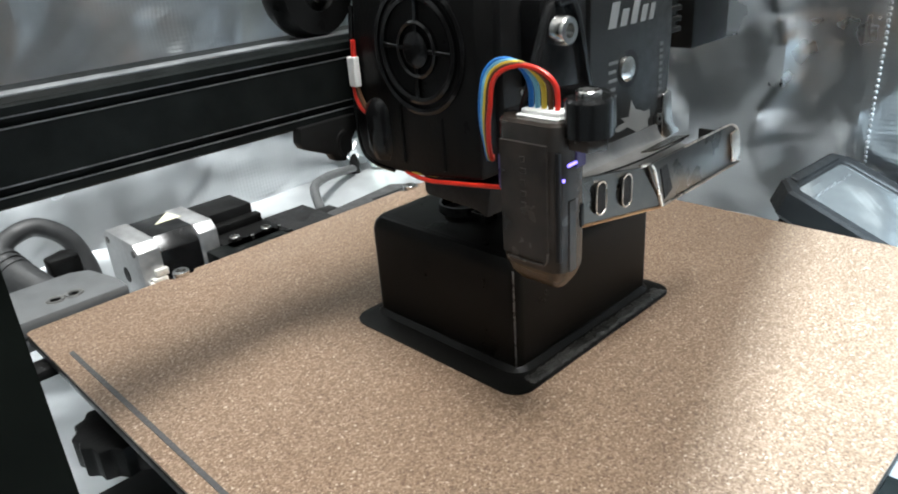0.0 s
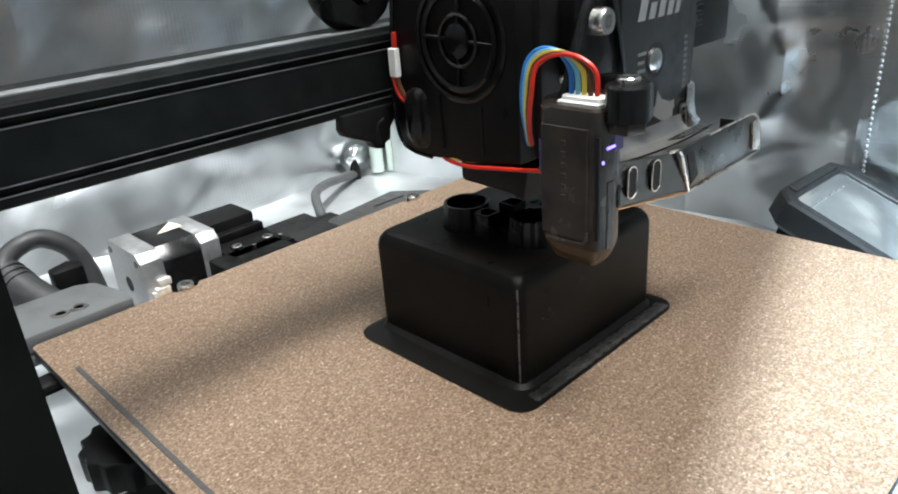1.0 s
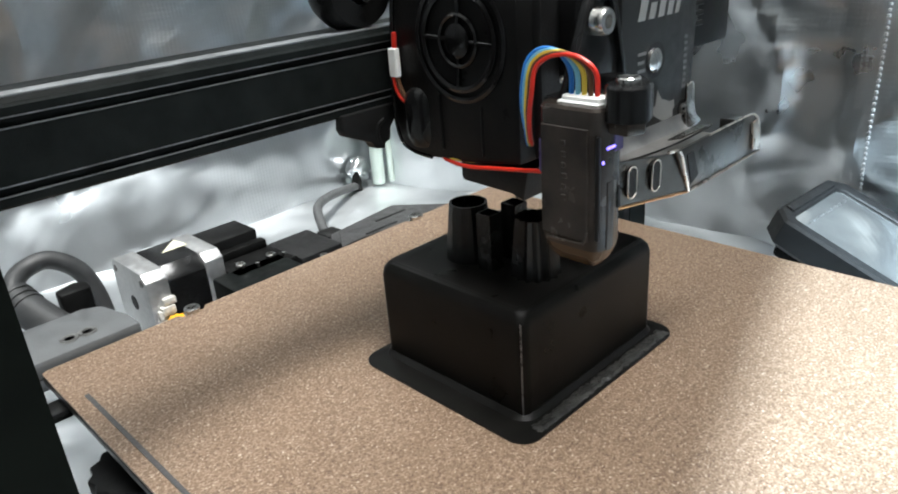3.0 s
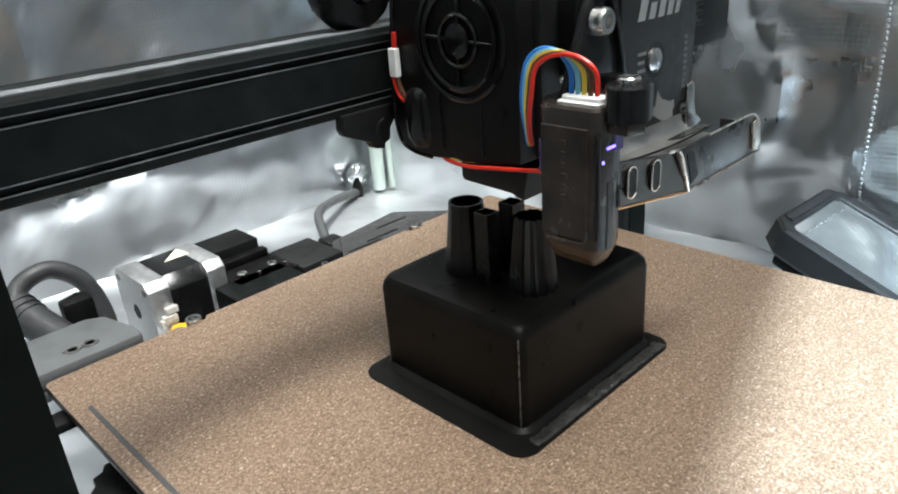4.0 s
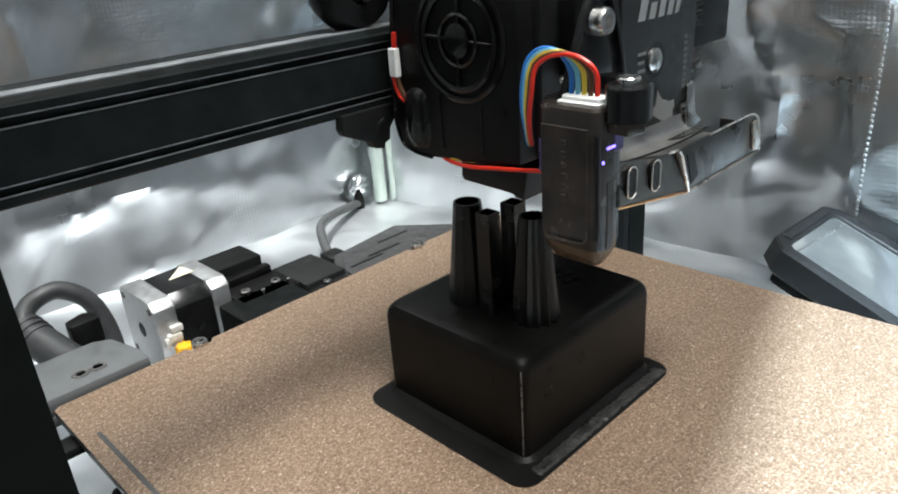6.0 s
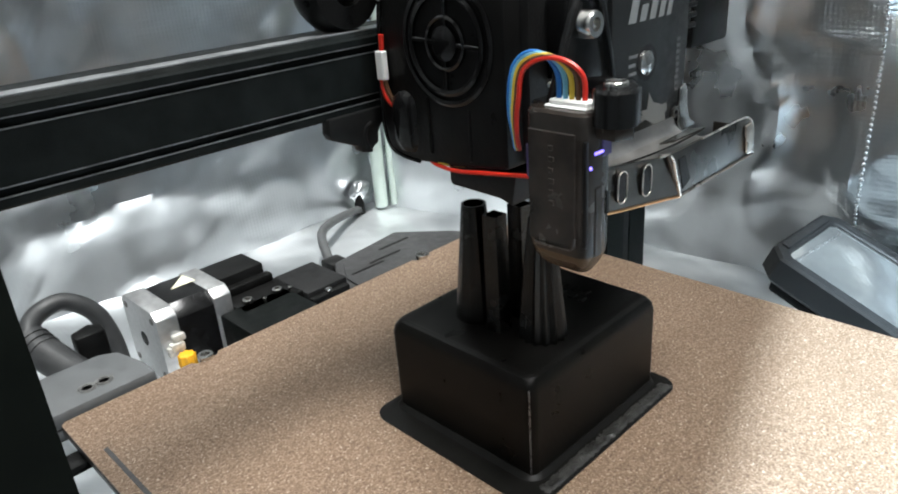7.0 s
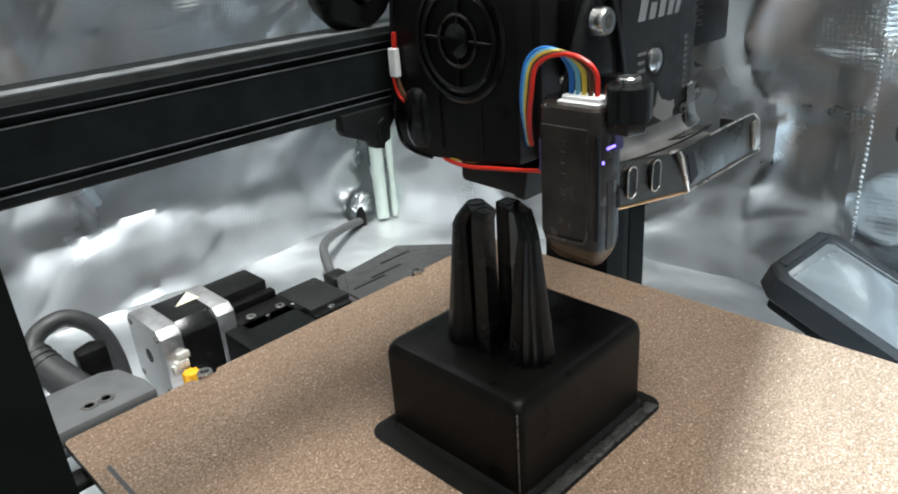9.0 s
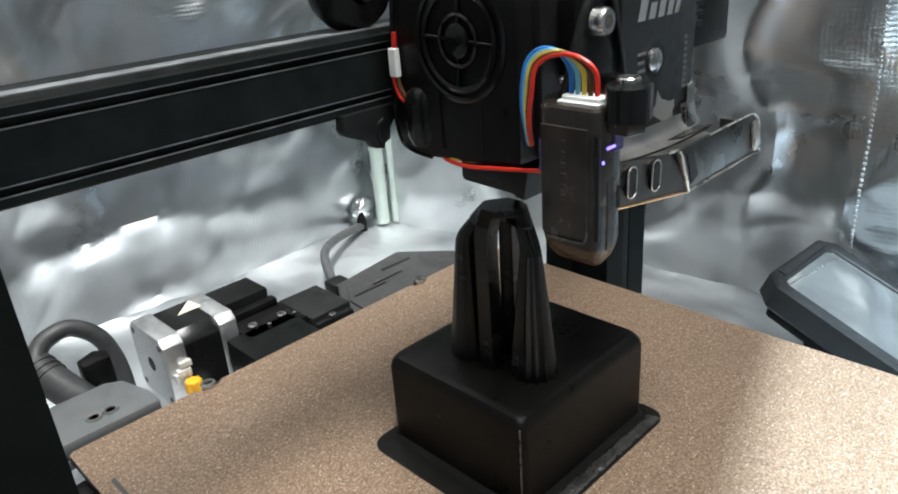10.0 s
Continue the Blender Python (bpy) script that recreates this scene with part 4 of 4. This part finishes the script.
def motor_mount():
    mt = thing("motor_mount", (130, 310, -60), "black motor mount block with two steel screws", "bracket")
    part("top_block", prism_bm([(318, -46), (318, -12), (341, -12), (341, -46)], 106.5, 136, "x", 1.0), BLACK, mt)
    part("step_block", box_bm(106.5, 140, 290, 317.6, -52, -22, 1.0), BLACK, mt)
    part("foot", box_bm(106.5, 200, 250, 340, -63, -52.5, 0.8), BLACK, mt)
    screw(mt, (114, 300, -22), 2.8, "z", STEEL, "steel socket screw", 2.2)
    screw(mt, (131, 298, -22), 2.8, "z", STEEL, "steel socket screw", 2.2)
    part("ledge", box_bm(106.5, 141.5, 288.5, 291.0, -27.5, -22.5, 0.6), BLACK, mt)
    part("clamp_bar", box_bm(104.5, 138, 312.5, 318.6, -22.2, -17.5, 0.8), BLACK, mt)
    for px in (112.5, 128.5):
        part("pin", lathe_bm([(1.1, -22.0), (1.1, -19.8), (0.01, -19.6)], (px + 8.0, 293.5, 0), "z", 12), STEEL, mt)
    part("belt", box_bm(117, 126, 255, 289.6, -31, -29.4), BELT, mt, "blue-grey toothed belt")
    for i in range(11):
        part("belt_tooth", box_bm(117, 126, 256 + i * 3.0, 257.4 + i * 3.0, -29.4, -28.8), BELT, mt)
    part("pulley", lathe_bm([(2, 104), (8.5, 104), (8.5, 105.2), (6.6, 105.4), (6.6, 112.5), (8.5, 112.7), (8.5, 114), (2, 114)], (0, 280, -34), "x", 24), ANODISED, mt)
    part("guide_bar", box_bm(141, 166, 279, 283.6, -34, -25.5, 0.8), BLACK, mt)
    screw(mt, (153, 281.3, -25.5), 2.2, "z", STEEL, "steel socket screw", 1.6)
    part("cover", box_bm(141, 168, 284, 318, -52, -23, 1.2), MATT, mt, "matt black cover")
    return mt


motor_mount()


def supply_box():
    b = thing("supply_box", (230, 330, -63), "flat dark grey box with slots lying behind the bed", "supply box")
    part("case", prism_bm([(178, 250), (290, 250), (300, 300), (288, 322), (262, 354), (202, 346), (186, 320)], -63, -45, "z", 1.5), CASE_GREY, b)
    part("lid", prism_bm([(184, 254), (286, 254), (295, 299), (284, 319), (260, 349), (206, 342), (191, 318)], -45, -43.6, "z", 0.5), CASE_GREY, b)
    for x0, y0 in ((196, 318), (214, 322), (232, 334)):
        part("slot", turned(box_bm(x0, x0 + 26, y0, y0 + 2.0, -43.9, -43.3, 0.1, 1), Matrix.Identity(4)), BLACK, b)
    part("cable_gland", turned(box_bm(200, 214, 345, 360, -58, -46, 2), Matrix.Identity(4)), BLACK, b)
    part("power_cable", tube_bm([(207, 356, -52), (214, 372, -50), (228, 396, -46), (252, 418, -50), (282, 436, -56), (304, 447, -61)], 3.4, 12), CABLE, b, "dark grey cable")
    part("cable_plug", lathe_bm([(4.4, 0), (4.4, 10), (2.0, 18), (0.01, 18)], (302, 446, -66), "z", 14), BLACK, b)
    return b


supply_box()


def display():
    """The control screen: thick slanted black frame round a glossy pane."""
    A, u = Vector((305, 105.7, -8.9)), Vector((0.999, -0.042, -0.018)).normalized()
    down = Vector((-3.2, -66.8, -27.1))
    v = (down - u * down.dot(u)).normalized()
    w = v.cross(u).normalized()
    d = thing("control_screen", A, "dark grey framed control screen with glossy pane, slanted", "screen")
    m = Matrix((u, v, w)).transposed().to_4x4()
    m.translation = A
    W, H = 74, 118

    def outline(i, c):
        return [(i + c, i), (W - i - c, i), (W - i, i + c), (W - i, H - i - c), (W - i - c, H - i), (i + c, H - i), (i, H - i - c), (i, i + c)]

    def fit(bm):
        turned(bm, m)
        bmesh.ops.recalc_face_normals(bm, faces=bm.faces[:])
        return bm
    rings = [(outline(3, 7), -17), (outline(0, 8), -14), (outline(0, 8), -1.4), (outline(1.2, 7.6), 0), (outline(7.4, 3.5), -0.6), (outline(8.2, 3.2), -1.4), (outline(8.2, 3.2), -3.4)]
    part("frame", fit(loft_bm(rings)), SCREEN_FRAME, d, "dark grey frame with cut corners")
    part("back_shell", fit(box_bm(8, W - 8, 8, H - 8, -26, -16.9, 3)), BLACK, d)
    part("pane", fit(box_bm(8.4, W - 8.4, 8.4, H - 8.4, -3.3, -2.0)), GLASS, d, "glossy dark screen pane")
    part("rear_ledge", fit(box_bm(12, W - 12, 1.8, 6.4, -0.6, 1.0, 0.5, 1)), SCREEN_FRAME, d)
    part("stand_foot", box_bm(312, 362, 45, 85, TZ0 + 3, -42, 2), BLACK, d)
    return d


display()


def base_frame():
    b = thing("base_frame", (117, 100, -63), "black aluminium base frame under the print bed", "frame")
    part("base_beam", box_bm(97, 137, -60, 300, -52, -22, 1.5), ANODISED, b)
    part("cross_beam", box_bm(-20, 290, 166, 206, -63, -53, 1.5), ANODISED, b)
    part("bed_carriage", box_bm(60, 175, 70, 165, -20, -12, 1.0), ANODISED, b)
    return b


base_frame()
# added post shape standing in for the dark blurred mount near the camera
upright("z_upright", -67, -28.0, 75, 115, "dead black stand-in for a blurred camera mount beside the bed", SHADE_BLACK)


# ---- what moves ----
BED_Y = ((0.0, 0.0), (0.5, -2.7), (1.0, -1.3), (1.5, -0.35), (2.0, -1.25), (2.5, -1.4), (3.0, -2.0), (3.5, -3.4), (3.8, -4.6), (4.0, -1.0), (4.5, -1.1), (5.0, 0.3), (5.5, -3.0),
         (6.0, -1.6), (6.5, 0.2), (6.8, 0.7), (7.0, -4.35), (7.5, 0.55), (8.0, -4.15), (8.5, 0.87), (9.0, 0.45), (9.5, -0.47), (10.0, -0.36))
HEAD_X = ((0.0, -14.5), (0.3, 0.0), (0.5, 0), (1.0, 0), (1.5, 0), (1.8, 0), (2.0, -4.7), (2.2, 0), (2.5, 0), (3.0, 0), (3.6, 0), (3.8, -4.7), (4.0, 0), (4.5, 0), (5.0, 0), (5.3, 0), (5.5, -4.7),
          (5.7, 0), (6.2, 0), (6.8, 0), (7.0, -4.7), (7.2, 0), (7.5, 0), (7.8, 0), (8.0, -4.7), (8.2, 0), (8.5, 0), (9.0, 0), (9.5, 0), (10.0, 0))


def motions():
    up = RISE / MM
    for ob in (BED, STAND):
        b = Vector(ob["base"])
        walk(ob, [(t, pose(b.x * MM, (b.y + y) * MM, b.z * MM)) for t, y in BED_Y])
    b = Vector(RAIL["base"])
    walk(RAIL, [(t, pose(b.x * MM, b.y * MM, (b.z + up * t) * MM)) for t in STEPS])
    b = Vector(HEAD["base"])
    walk(HEAD, [(t, pose((b.x + x) * MM, b.y * MM, (b.z + up * t) * MM)) for t, x in HEAD_X])
    for ob, top, t0, t1, high in GROWTH:
        low = -(top - (TOP - 3)) * MM
        rows = [(0.0, pose(0, 0, low))]
        if t0 > 0.21:
            rows.append((t0 - 0.1, pose(0, 0, low)))
        if t0 > 0.0:
            rows.append((t0, pose(0, 0, -(high + 0.2) * MM)))
        else:
            rows = [(0.0, pose(0, 0, -(high + 0.2) * MM))]
        rows.append((t1, pose(0, 0, 0)))
        if t1 < 10.0:
            rows.append((10.0, pose(0, 0, 0)))
        walk(ob, rows)


motions()
